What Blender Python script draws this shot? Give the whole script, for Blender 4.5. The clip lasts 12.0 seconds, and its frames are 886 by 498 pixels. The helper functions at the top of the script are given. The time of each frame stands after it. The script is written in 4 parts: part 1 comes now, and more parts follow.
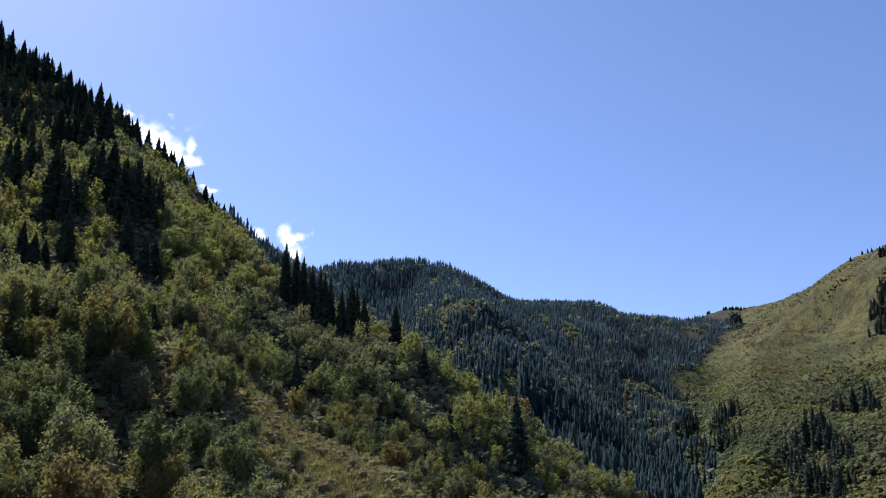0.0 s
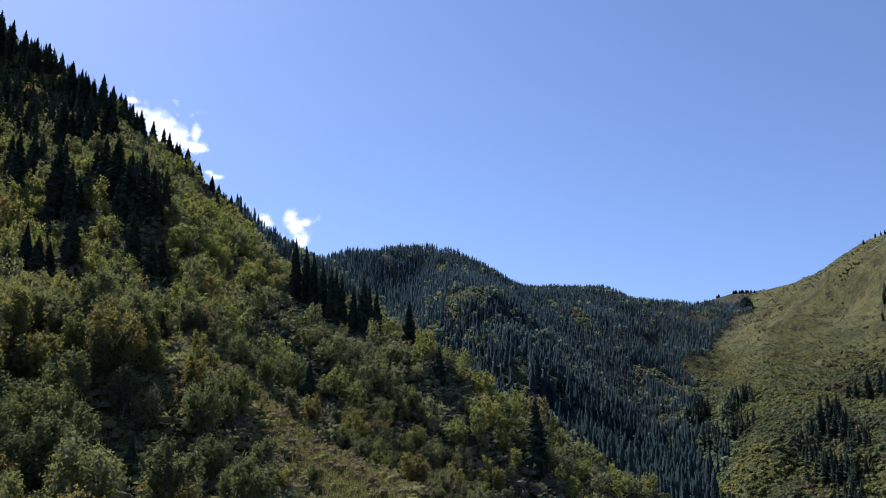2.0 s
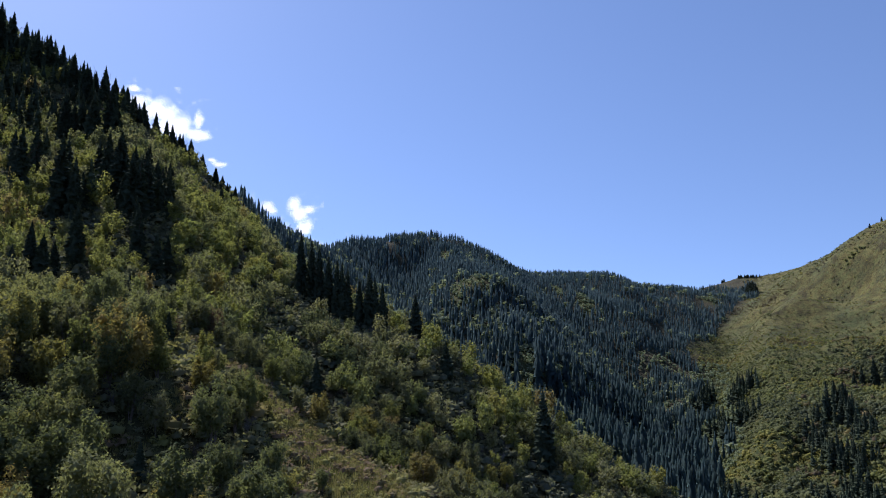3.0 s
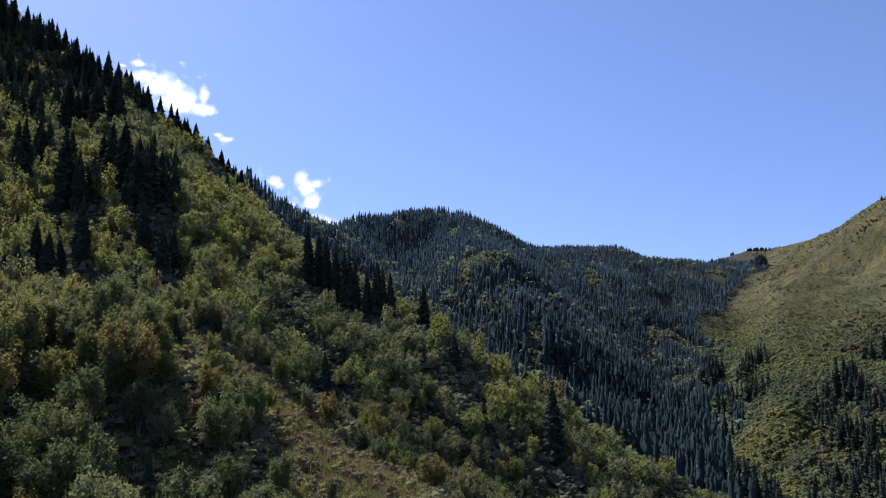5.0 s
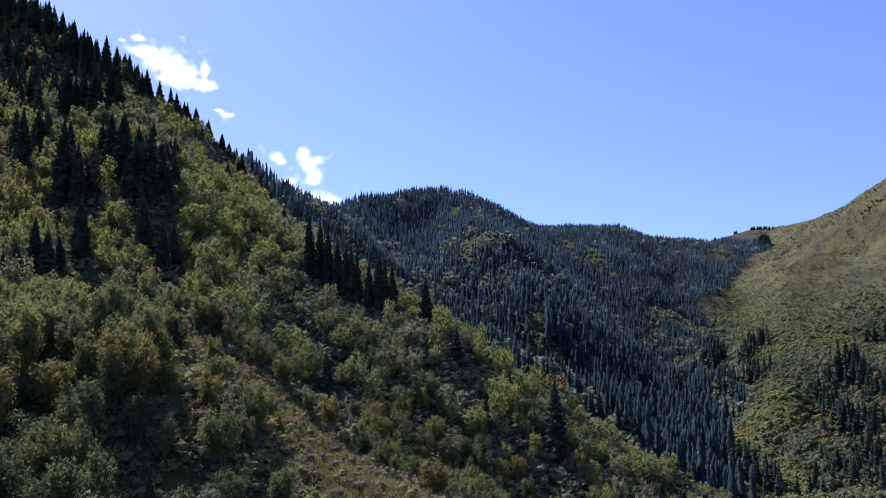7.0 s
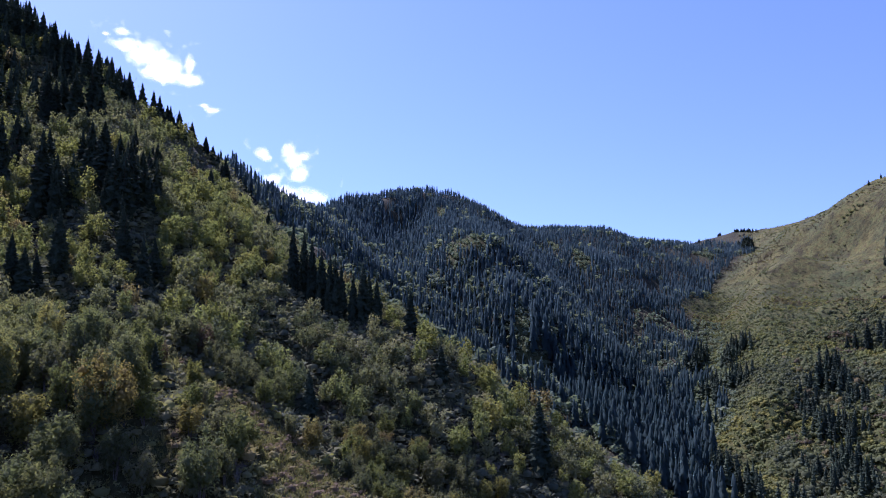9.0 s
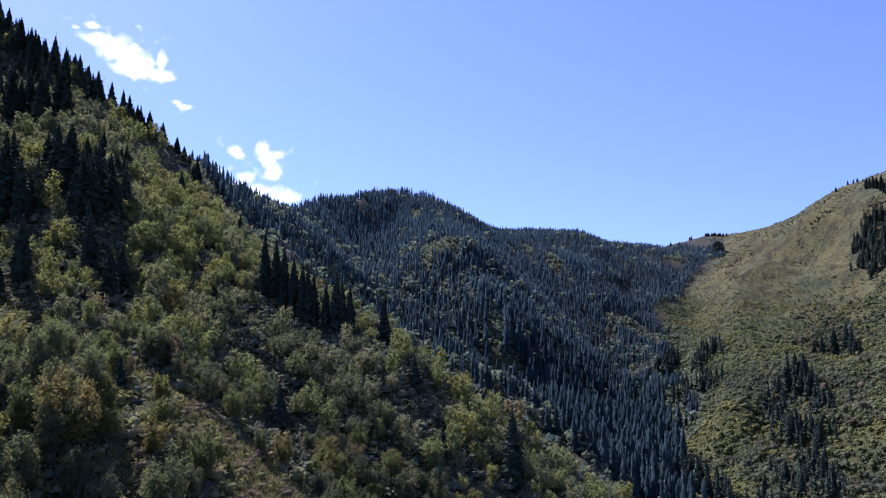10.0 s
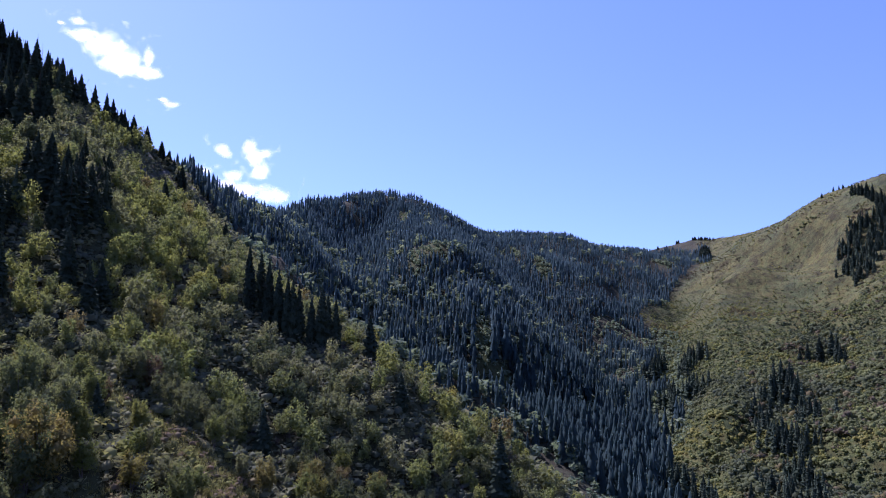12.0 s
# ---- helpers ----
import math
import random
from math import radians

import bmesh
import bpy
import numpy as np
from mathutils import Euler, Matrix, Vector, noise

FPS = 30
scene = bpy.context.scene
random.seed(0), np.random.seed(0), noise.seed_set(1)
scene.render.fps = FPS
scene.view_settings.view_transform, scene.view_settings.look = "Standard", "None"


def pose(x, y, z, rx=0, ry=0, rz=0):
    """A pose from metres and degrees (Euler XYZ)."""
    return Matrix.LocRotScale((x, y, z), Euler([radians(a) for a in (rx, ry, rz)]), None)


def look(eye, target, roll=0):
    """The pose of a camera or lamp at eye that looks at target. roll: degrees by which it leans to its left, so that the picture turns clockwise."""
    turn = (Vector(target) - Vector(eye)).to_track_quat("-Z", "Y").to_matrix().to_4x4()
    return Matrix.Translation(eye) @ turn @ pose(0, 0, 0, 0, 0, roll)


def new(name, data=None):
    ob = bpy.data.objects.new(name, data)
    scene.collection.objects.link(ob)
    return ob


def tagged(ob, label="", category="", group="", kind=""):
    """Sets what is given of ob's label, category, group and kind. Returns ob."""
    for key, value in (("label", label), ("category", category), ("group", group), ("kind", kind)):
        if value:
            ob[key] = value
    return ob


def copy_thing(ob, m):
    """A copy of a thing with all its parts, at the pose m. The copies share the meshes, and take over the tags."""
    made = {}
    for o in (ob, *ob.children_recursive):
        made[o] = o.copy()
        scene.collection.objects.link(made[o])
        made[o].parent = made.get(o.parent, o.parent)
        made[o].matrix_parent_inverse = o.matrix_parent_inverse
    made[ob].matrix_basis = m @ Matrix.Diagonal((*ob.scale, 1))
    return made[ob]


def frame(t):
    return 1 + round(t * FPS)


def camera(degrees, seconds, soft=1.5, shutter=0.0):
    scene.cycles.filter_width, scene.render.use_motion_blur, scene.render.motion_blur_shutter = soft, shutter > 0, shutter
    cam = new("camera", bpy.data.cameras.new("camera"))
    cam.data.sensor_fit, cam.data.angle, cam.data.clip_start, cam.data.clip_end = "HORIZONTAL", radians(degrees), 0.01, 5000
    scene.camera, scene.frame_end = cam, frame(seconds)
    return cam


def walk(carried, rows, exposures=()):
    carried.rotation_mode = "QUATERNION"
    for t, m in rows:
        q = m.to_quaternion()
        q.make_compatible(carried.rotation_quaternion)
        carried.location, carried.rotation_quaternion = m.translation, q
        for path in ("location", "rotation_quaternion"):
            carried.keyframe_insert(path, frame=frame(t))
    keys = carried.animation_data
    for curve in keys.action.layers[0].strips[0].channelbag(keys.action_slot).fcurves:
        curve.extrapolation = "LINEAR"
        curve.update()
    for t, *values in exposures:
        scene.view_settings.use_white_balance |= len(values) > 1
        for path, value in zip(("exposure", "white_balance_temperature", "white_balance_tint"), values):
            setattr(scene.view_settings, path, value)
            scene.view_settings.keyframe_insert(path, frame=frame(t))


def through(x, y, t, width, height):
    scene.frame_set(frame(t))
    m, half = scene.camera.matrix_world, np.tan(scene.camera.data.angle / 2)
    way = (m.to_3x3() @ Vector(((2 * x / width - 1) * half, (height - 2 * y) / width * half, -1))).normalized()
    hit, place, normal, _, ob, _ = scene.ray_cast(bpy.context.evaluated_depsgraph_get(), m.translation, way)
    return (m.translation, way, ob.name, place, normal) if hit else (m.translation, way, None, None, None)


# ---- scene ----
cam = camera(63.6, 12.0, 1.0)
SKY_STRENGTH, SUN_STRENGTH = 0.1, 3.9
EXPOSURES = [(0.0, 0.89, 5650, 21), (3.0, 0.74, 5650, 19), (6.0, 0.9, 5430, 28), (8.5, 1.07, 5120, 39), (12.0, 1.07, 5120, 40)]
PATH = [
    (0.0, (0.00, -0.00, 0.00), (-0.00, 293.44, 62.37), -0.00),
    (0.5, (-0.98, 2.49, 1.49), (-1.70, 296.03, 63.42), -0.01),
    (1.0, (-1.76, 4.43, 2.99), (-3.09, 298.13, 64.10), -0.09),
    (1.5, (-2.47, 5.73, 4.56), (-4.32, 299.95, 63.14), -0.25),
    (2.0, (-3.03, 6.46, 6.25), (-5.65, 301.25, 61.83), -0.41),
    (2.5, (-3.46, 6.98, 7.93), (-6.98, 302.35, 60.33), -0.61),
    (3.0, (-3.76, 7.37, 9.64), (-8.08, 303.22, 59.21), -0.79),
    (5.0, (-3.68, 8.65, 16.56), (-11.47, 306.13, 54.58), -1.18),
    (5.5, (-3.54, 8.91, 18.23), (-12.39, 306.71, 53.34), -1.16),
    (6.0, (-3.45, 9.23, 20.10), (-12.83, 307.35, 52.31), -1.19),
    (6.5, (-3.52, 9.63, 21.88), (-12.62, 308.06, 51.18), -1.15),
    (8.5, (-3.42, 10.85, 28.76), (-12.62, 309.53, 55.31), -0.98),
    (9.0, (-3.33, 11.29, 30.39), (-6.34, 310.11, 56.72), -0.78),
    (9.5, (-3.32, 12.11, 32.04), (0.87, 310.93, 58.34), -0.54),
    (10.0, (-3.32, 12.88, 33.65), (4.46, 311.63, 59.87), -0.46),
    (10.5, (-3.29, 13.67, 35.32), (8.21, 312.31, 61.45), -0.29),
    (11.0, (-3.27, 14.51, 36.90), (11.04, 313.03, 62.94), -0.17),
    (11.5, (-3.33, 15.38, 38.55), (10.51, 313.92, 64.58), -0.12),
    (12.0, (-3.35, 16.24, 39.54), (9.62, 314.83, 65.56), -0.13),
]
walk(cam, [(t, look(eye, target, roll)) for t, eye, target, roll in PATH], EXPOSURES)

# ---- light ----
SUN = Vector((-0.42, 0.47, 0.78)).normalized()
world = bpy.data.worlds.new("sky")
scene.world = world
world.use_nodes = True
wn = world.node_tree.nodes
sky = wn.new("ShaderNodeTexSky")
sky.sky_type, sky.sun_disc = "NISHITA", False
sky.sun_elevation = math.asin(SUN.z)
sky.sun_rotation = math.atan2(SUN.x, SUN.y)
sky.altitude, sky.air_density, sky.dust_density, sky.ozone_density = 2400, 1.0, 1.5, 0.5
# sky shifted down so its pale horizon band stays hidden behind the ridges
sky_dir, dip, unit = wn.new("ShaderNodeTexCoord"), wn.new("ShaderNodeMapping"), wn.new("ShaderNodeVectorMath")
unit.operation, dip.inputs["Location"].default_value = "NORMALIZE", (0, 0, 0.15)
world.node_tree.links.new(sky_dir.outputs["Generated"], dip.inputs["Vector"])
world.node_tree.links.new(dip.outputs["Vector"], unit.inputs[0])
world.node_tree.links.new(unit.outputs["Vector"], sky.inputs["Vector"])
wn["Background"].inputs["Strength"].default_value = SKY_STRENGTH
world.node_tree.links.new(sky.outputs["Color"], wn["Background"].inputs["Color"])
lamp = bpy.data.lights.new("sun", "SUN")
lamp.energy, lamp.angle, lamp.color = SUN_STRENGTH, radians(0.5), (1.0, 0.94, 0.83)
new("sun", lamp).matrix_world = look(SUN * 900, (0, 0, 0))


# ---- materials ----
def material(name, rough=0.8):
    m = bpy.data.materials.new(name)
    m.use_nodes = True
    b = m.node_tree.nodes["Principled BSDF"]
    b.inputs["Roughness"].default_value = rough
    b.inputs["Specular IOR Level"].default_value = 0.12
    return m, m.node_tree.nodes, m.node_tree.links, b


def ramp(nodes, links, source, stops):
    r = nodes.new("ShaderNodeValToRGB")
    e = r.color_ramp.elements
    while len(e) < len(stops):
        e.new(0.5)
    for el, (at, col) in zip(e, stops):
        el.position, el.color = at, (*col, 1)
    links.new(source, r.inputs["Fac"])
    return r.outputs["Color"]


def noise_out(nodes, links, scale, detail=5, rough=0.6, vector=None):
    n = nodes.new("ShaderNodeTexNoise")
    n.inputs["Scale"].default_value, n.inputs["Detail"].default_value, n.inputs["Roughness"].default_value = scale, detail, rough
    if vector is None:
        vector = nodes.new("ShaderNodeNewGeometry").outputs["Position"]
    links.new(vector, n.inputs["Vector"])
    return n.outputs["Fac"]


def mixed(nodes, links, fac, a, b, blend="MIX"):
    m = nodes.new("ShaderNodeMix")
    m.data_type, m.blend_type = "RGBA", blend
    for sock, v in ((m.inputs[0], fac), (m.inputs[6], a), (m.inputs[7], b)):
        if hasattr(v, "is_linked"):
            links.new(v, sock)
        elif isinstance(v, tuple):
            sock.default_value = (*v, 1)
        else:
            sock.default_value = v
    return m.outputs[2]


def attr(nodes, name):
    a = nodes.new("ShaderNodeAttribute")
    a.attribute_name = name
    return a.outputs["Fac"]


def bumped(nodes, links, bsdf, height, strength, distance):
    b = nodes.new("ShaderNodeBump")
    b.inputs["Strength"].default_value, b.inputs["Distance"].default_value = strength, distance
    links.new(height, b.inputs["Height"])
    links.new(b.outputs["Normal"], bsdf.inputs["Normal"])


def ground_material():
    m, n, l, b = material("slope_ground", 0.95)
    fine, mid, wide = noise_out(n, l, 0.9, 6, 0.7), noise_out(n, l, 0.045, 7, 0.7), noise_out(n, l, 0.012, 4, 0.55)
    grass = ramp(n, l, mid, [(0.36, (0.067, 0.06, 0.029)), (0.47, (0.115, 0.108, 0.041)), (0.56, (0.156, 0.145, 0.052)), (0.68, (0.136, 0.12, 0.049))])
    green = ramp(n, l, mid, [(0.35, (0.06, 0.07, 0.035)), (0.6, (0.12, 0.13, 0.057))])
    grass = mixed(n, l, ramp(n, l, wide, [(0.42, (0, 0, 0)), (0.62, (1, 1, 1))]), grass, green)
    grass = mixed(n, l, attr(n, "lush"), grass, ramp(n, l, mid, [(0.35, (0.04, 0.055, 0.022)), (0.5, (0.082, 0.09, 0.032)), (0.66, (0.12, 0.112, 0.038))]))
    floor = ramp(n, l, mid, [(0.3, (0.045, 0.044, 0.03)), (0.7, (0.095, 0.088, 0.055))])
    col = mixed(n, l, attr(n, "meadow"), floor, grass)
    col = mixed(n, l, 0.55, col, ramp(n, l, fine, [(0.25, (0.35, 0.33, 0.3)), (0.75, (1, 1, 1))]), "MULTIPLY")
    mottle = ramp(n, l, noise_out(n, l, 0.11, 8, 0.72), [(0.36, (0.5, 0.46, 0.46)), (0.46, (0.85, 0.74, 0.66)), (0.53, (1, 1, 0.95)), (0.62, (0.78, 0.86, 0.72)), (0.7, (1, 0.96, 0.85))])
    col = mixed(n, l, 0.85, col, mottle, "MULTIPLY")
    tuft = ramp(n, l, noise_out(n, l, 0.35, 3, 0.6), [(0.5, (1, 1, 1)), (0.62, (0.45, 0.5, 0.45))])
    col = mixed(n, l, 0.8, col, tuft, "MULTIPLY")
    rock = ramp(n, l, fine, [(0.3, (0.08, 0.075, 0.07)), (0.7, (0.22, 0.2, 0.18))])
    col = mixed(n, l, attr(n, "rock"), col, rock)
    l.new(col, b.inputs["Base Color"])
    bumped(n, l, b, fine, 0.8, 0.8)
    return m


def leaf_material(name, stops, by, through=0.45, shine=(1.0, 1.0, 0.7), grain=0.5):
    """Leaves: the tone runs over the stops by object, or by a stored tone where many plants share one mesh."""
    m, n, l, b = material(name, 0.9)
    b.inputs["Specular IOR Level"].default_value = 0.02
    tone = n.new("ShaderNodeObjectInfo").outputs["Random"] if by == "object" else attr(n, "tone")
    col = ramp(n, l, tone, stops)
    isl = n.new("ShaderNodeNewGeometry").outputs["Random Per Island"]
    col = mixed(n, l, grain, col, ramp(n, l, isl, [(0.0, (0.45, 0.5, 0.4)), (0.6, (0.9, 0.9, 0.85)), (1.0, (1.0, 0.95, 0.8))]), "MULTIPLY")
    l.new(col, b.inputs["Base Color"])
    tr = n.new("ShaderNodeBsdfTranslucent")
    l.new(mixed(n, l, 1.0, col, shine, "MULTIPLY"), tr.inputs["Color"])
    mx = n.new("ShaderNodeMixShader")
    mx.inputs[0].default_value = through
    l.new(b.outputs[0], mx.inputs[1])
    l.new(tr.outputs[0], mx.inputs[2])
    l.new(mx.outputs[0], n["Material Output"].inputs["Surface"])
    return m


def bark_material(name, dark, light):
    m, n, l, b = material(name, 0.9)
    l.new(ramp(n, l, noise_out(n, l, 3.0), [(0.3, dark), (0.7, light)]), b.inputs["Base Color"])
    return m


LEAF_STOPS = [(0.0, (0.128, 0.149, 0.092)), (0.2, (0.192, 0.206, 0.126)), (0.42, (0.243, 0.247, 0.143)), (0.52, (0.288, 0.281, 0.175)), (0.62, (0.237, 0.257, 0.119)),
              (0.8, (0.273, 0.296, 0.113)), (0.94, (0.317, 0.278, 0.103)), (1.0, (0.246, 0.183, 0.141))]
LOW_LEAF_STOPS = [(0.0, (0.119, 0.136, 0.075)), (0.25, (0.170, 0.188, 0.101)), (0.45, (0.207, 0.220, 0.114)), (0.58, (0.238, 0.247, 0.139)), (0.7, (0.212, 0.216, 0.104)),
                  (0.85, (0.285, 0.266, 0.105)), (0.96, (0.287, 0.232, 0.093)), (1.0, (0.204, 0.174, 0.101))]
SCRUB_STOPS = [(0.0, (0.118, 0.128, 0.096)), (0.35, (0.189, 0.195, 0.130)), (0.6, (0.248, 0.233, 0.131)), (0.8, (0.293, 0.289, 0.103)), (1.0, (0.229, 0.173, 0.120))]
HILL_STOPS = [(0.0, (0.108, 0.120, 0.075)), (0.35, (0.164, 0.175, 0.080)), (0.55, (0.207, 0.219, 0.081)), (0.7, (0.272, 0.248, 0.074)), (0.85, (0.171, 0.141, 0.078)), (1.0, (0.135, 0.110, 0.076))]
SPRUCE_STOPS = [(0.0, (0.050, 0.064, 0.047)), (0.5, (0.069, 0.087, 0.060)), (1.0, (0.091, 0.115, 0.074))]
# far spruces paler and bluer: haze over the far slope painted into the needles
HAZY_SPRUCE_STOPS = [(0.0, (0.09, 0.133, 0.132)), (0.3, (0.12, 0.172, 0.18)), (0.6, (0.138, 0.194, 0.208)), (1.0, (0.146, 0.206, 0.224))]
GROUND = ground_material()
LEAVES = leaf_material("leaves", LOW_LEAF_STOPS, "object", 0.5, (1.15, 1.15, 0.65))
# the massed leaf tones scaled down, for the smaller near trees
SCALED_LEAVES = leaf_material("scaled_leaves", [(at, tuple(0.72 * c for c in col)) for at, col in LEAF_STOPS], "object", 0.5, (1.15, 1.15, 0.65))
LEAVES_MASS = leaf_material("massed_leaves", LEAF_STOPS, "tone", 0.5, (1.15, 1.15, 0.65))
NEEDLES = leaf_material("needles", SPRUCE_STOPS[:2], "object", 0.15)
NEEDLES_MASS = leaf_material("massed_needles", SPRUCE_STOPS, "tone", 0.15)
HAZY_NEEDLES = leaf_material("hazy_needles", HAZY_SPRUCE_STOPS, "tone", 0.75, (1.0, 1.05, 1.0), 0.1)
# pale broadleaf green, greyed further for the haze over the far slope
HAZY_PALE_LEAVES = leaf_material("hazy_pale_leaves", [(0.0, (0.17, 0.21, 0.15)), (0.5, (0.24, 0.28, 0.2)), (1.0, (0.31, 0.34, 0.22))], "tone", 0.4, (1.1, 1.1, 0.75))
SCRUB_LEAVES = leaf_material("scrub_leaves", SCRUB_STOPS, "tone", 0.4)
DRY_GRASS = leaf_material("dry_grass_blades", [(0.0, (0.17, 0.17, 0.07)), (0.7, (0.25, 0.23, 0.1)), (1.0, (0.3, 0.26, 0.13))], "tone", 0.4)
HILL_LEAVES = leaf_material("hill_scrub_leaves", HILL_STOPS, "tone", 0.35)
TWIGS = leaf_material("grey_twigs", [(0.0, (0.09, 0.078, 0.072)), (0.6, (0.15, 0.135, 0.125)), (1.0, (0.2, 0.185, 0.17))], "tone", 0.0)
BARK = bark_material("grey_bark", (0.07, 0.055, 0.045), (0.2, 0.17, 0.14))
SPRUCE_BARK = bark_material("spruce_bark", (0.04, 0.03, 0.025), (0.11, 0.08, 0.06))

# ---- land ----
# ridges and valley lines of the land: x, y, height
RIDGES = [
    # main crest: high shoulder, bend, back to the wooded summit, along the skyline to the saddle
    [(-900, 380, 640), (-319, 470, 248), (-244, 430, 192), (-214, 418, 172), (-191, 450, 152), (-187, 512, 152), (-196, 616, 147),
     (-197, 745, 151), (-186, 900, 154), (-165, 960, 163), (-157, 1030, 182), (-124, 1130, 208), (-85, 1220, 232), (-39, 1262, 241),
     (-4, 1262, 235), (22, 1285, 219), (65, 1330, 198), (129, 1400, 182), (209, 1450, 194), (307, 1480, 182), (374, 1510, 164),
     (499, 1560, 156), (597, 1600, 190), (626, 1560, 196), (647, 1515, 192)],
    # grassy hill
    [(647, 1515, 192), (662, 1420, 191), (685, 1330, 198), (685, 1230, 209), (690, 1150, 233), (735, 1060, 250), (900, 950, 310), (1400, 600, 420)],
    # near spur
    [(-187, 512, 152), (-140, 474, 104), (-98, 425, 66), (-56, 352, 40), (-19, 287, 20), (-3, 292, 14), (12, 287, 2), (31, 278, -12), (47, 268, -24),
     (68, 257, -34), (100, 240, -57)],
    # rib on the near left face
    [(-214, 418, 172), (-141, 300, 92), (-120, 238, 48), (-96, 207, 27), (-81, 160, 15), (-66, 122, -12), (-35, 60, -42), (0, -60, -70)],
    # hillside beside and behind the start
    [(-319, 470, 248), (-330, 150, 175), (-300, -300, 140), (-300, -1500, 120)],
    # bald rib below the wooded summit
    [(-20, 1262, 232), (-4, 1120, 176), (16, 985, 138), (31, 912, 123), (48, 852, 66), (63, 792, 34), (74, 742, 3), (102, 696, -62)],
    # rib at the foot of the grassy hill
    [(505, 1080, 108), (455, 1060, 80), (388, 876, 20), (350, 775, -14), (268, 624, -44), (238, 560, -76)],
    [(900, 950, 300), (640, 800, 118), (500, 700, 30), (360, 560, -40)],
    # far country
    [(-2600, -2500, 300), (-2200, 1200, 350), (-1900, 4500, 250)], [(2300, -2500, 300), (2400, 1000, 350), (2200, 4500, 250)],
]
VALLEYS = [
    [(110, -1500, -170), (120, -200, -118), (130, 120, -112), (140, 300, -108), (172, 480, -100), (222, 680, -86), (270, 815, -62),
     (330, 955, -30), (415, 1120, 38), (490, 1290, 104), (560, 1440, 150)],
    [(222, 680, -86), (110, 690, -78), (10, 680, -50), (-80, 650, 10), (-150, 640, 96)],
    [(140, 330, -101), (84, 335, -84), (34, 390, -62), (-20, 445, -22), (-75, 495, 30), (-108, 522, 78)],
    [(110, 690, -78), (20, 560, -66), (-40, 555, -22), (-130, 570, 78)],
    [(130, 150, -105), (60, 190, -62), (-12, 206, -24), (-42, 226, -4), (-72, 256, 27), (-105, 315, 66), (-135, 380, 100)],
    [(270, 815, -62), (236, 985, -19), (217, 1190, 102), (190, 1330, 162)],
    [(110, 690, -78), (48, 706, -52), (6, 770, 2), (-40, 860, 58), (-70, 960, 100), (-70, 1080, 140)],
    [(222, 560, -92), (310, 628, -45), (352, 690, -26), (400, 735, -12), (450, 850, 32)],
    # behind the crests
    [(-1500, 2900, -80), (0, 2500, -60), (900, 2500, -20), (1500, 1700, 0), (1700, 900, 20)], [(-650, 700, 60), (-600, 1300, 20), (-900, 2400, -60)],
]


def nearest(lines, P):
    """Soft nearest height of the lines, and the distance to them."""
    best, num, den = np.full(len(P), 1e9), np.zeros(len(P)), np.zeros(len(P))
    for line in lines:
        L = np.array(line, float)
        for a, b in zip(L[:-1], L[1:]):
            d = b - a
            t = np.clip(((P - a[:2]) @ d[:2]) / (d[:2] @ d[:2]), 0, 1)
            q = a + t[:, None] * d
            D = np.hypot(*(P - q[:, :2]).T) + 2.0
            best = np.minimum(best, D)
            w = D ** -6.0
            num, den = num + w * q[:, 2], den + w
    return best - 2.0, num / den


RNG = np.random.RandomState(5)
LATTICE = RNG.rand(256, 256)


def value_noise(x, y, size):
    """Smooth noise from 0 to 1 with cells of that many metres."""
    u, v = np.asarray(x, float) / size + 61.7, np.asarray(y, float) / size + 23.3
    i, j = np.floor(u).astype(int), np.floor(v).astype(int)
    f, g = u - i, v - j
    f, g = f * f * (3 - 2 * f), g * g * (3 - 2 * g)
    a, b, c, d = (LATTICE[(i + p) % 256, (j + q) % 256] for p, q in ((0, 0), (1, 0), (0, 1), (1, 1)))
    return (a * (1 - f) + b * f) * (1 - g) + (c * (1 - f) + d * f) * g


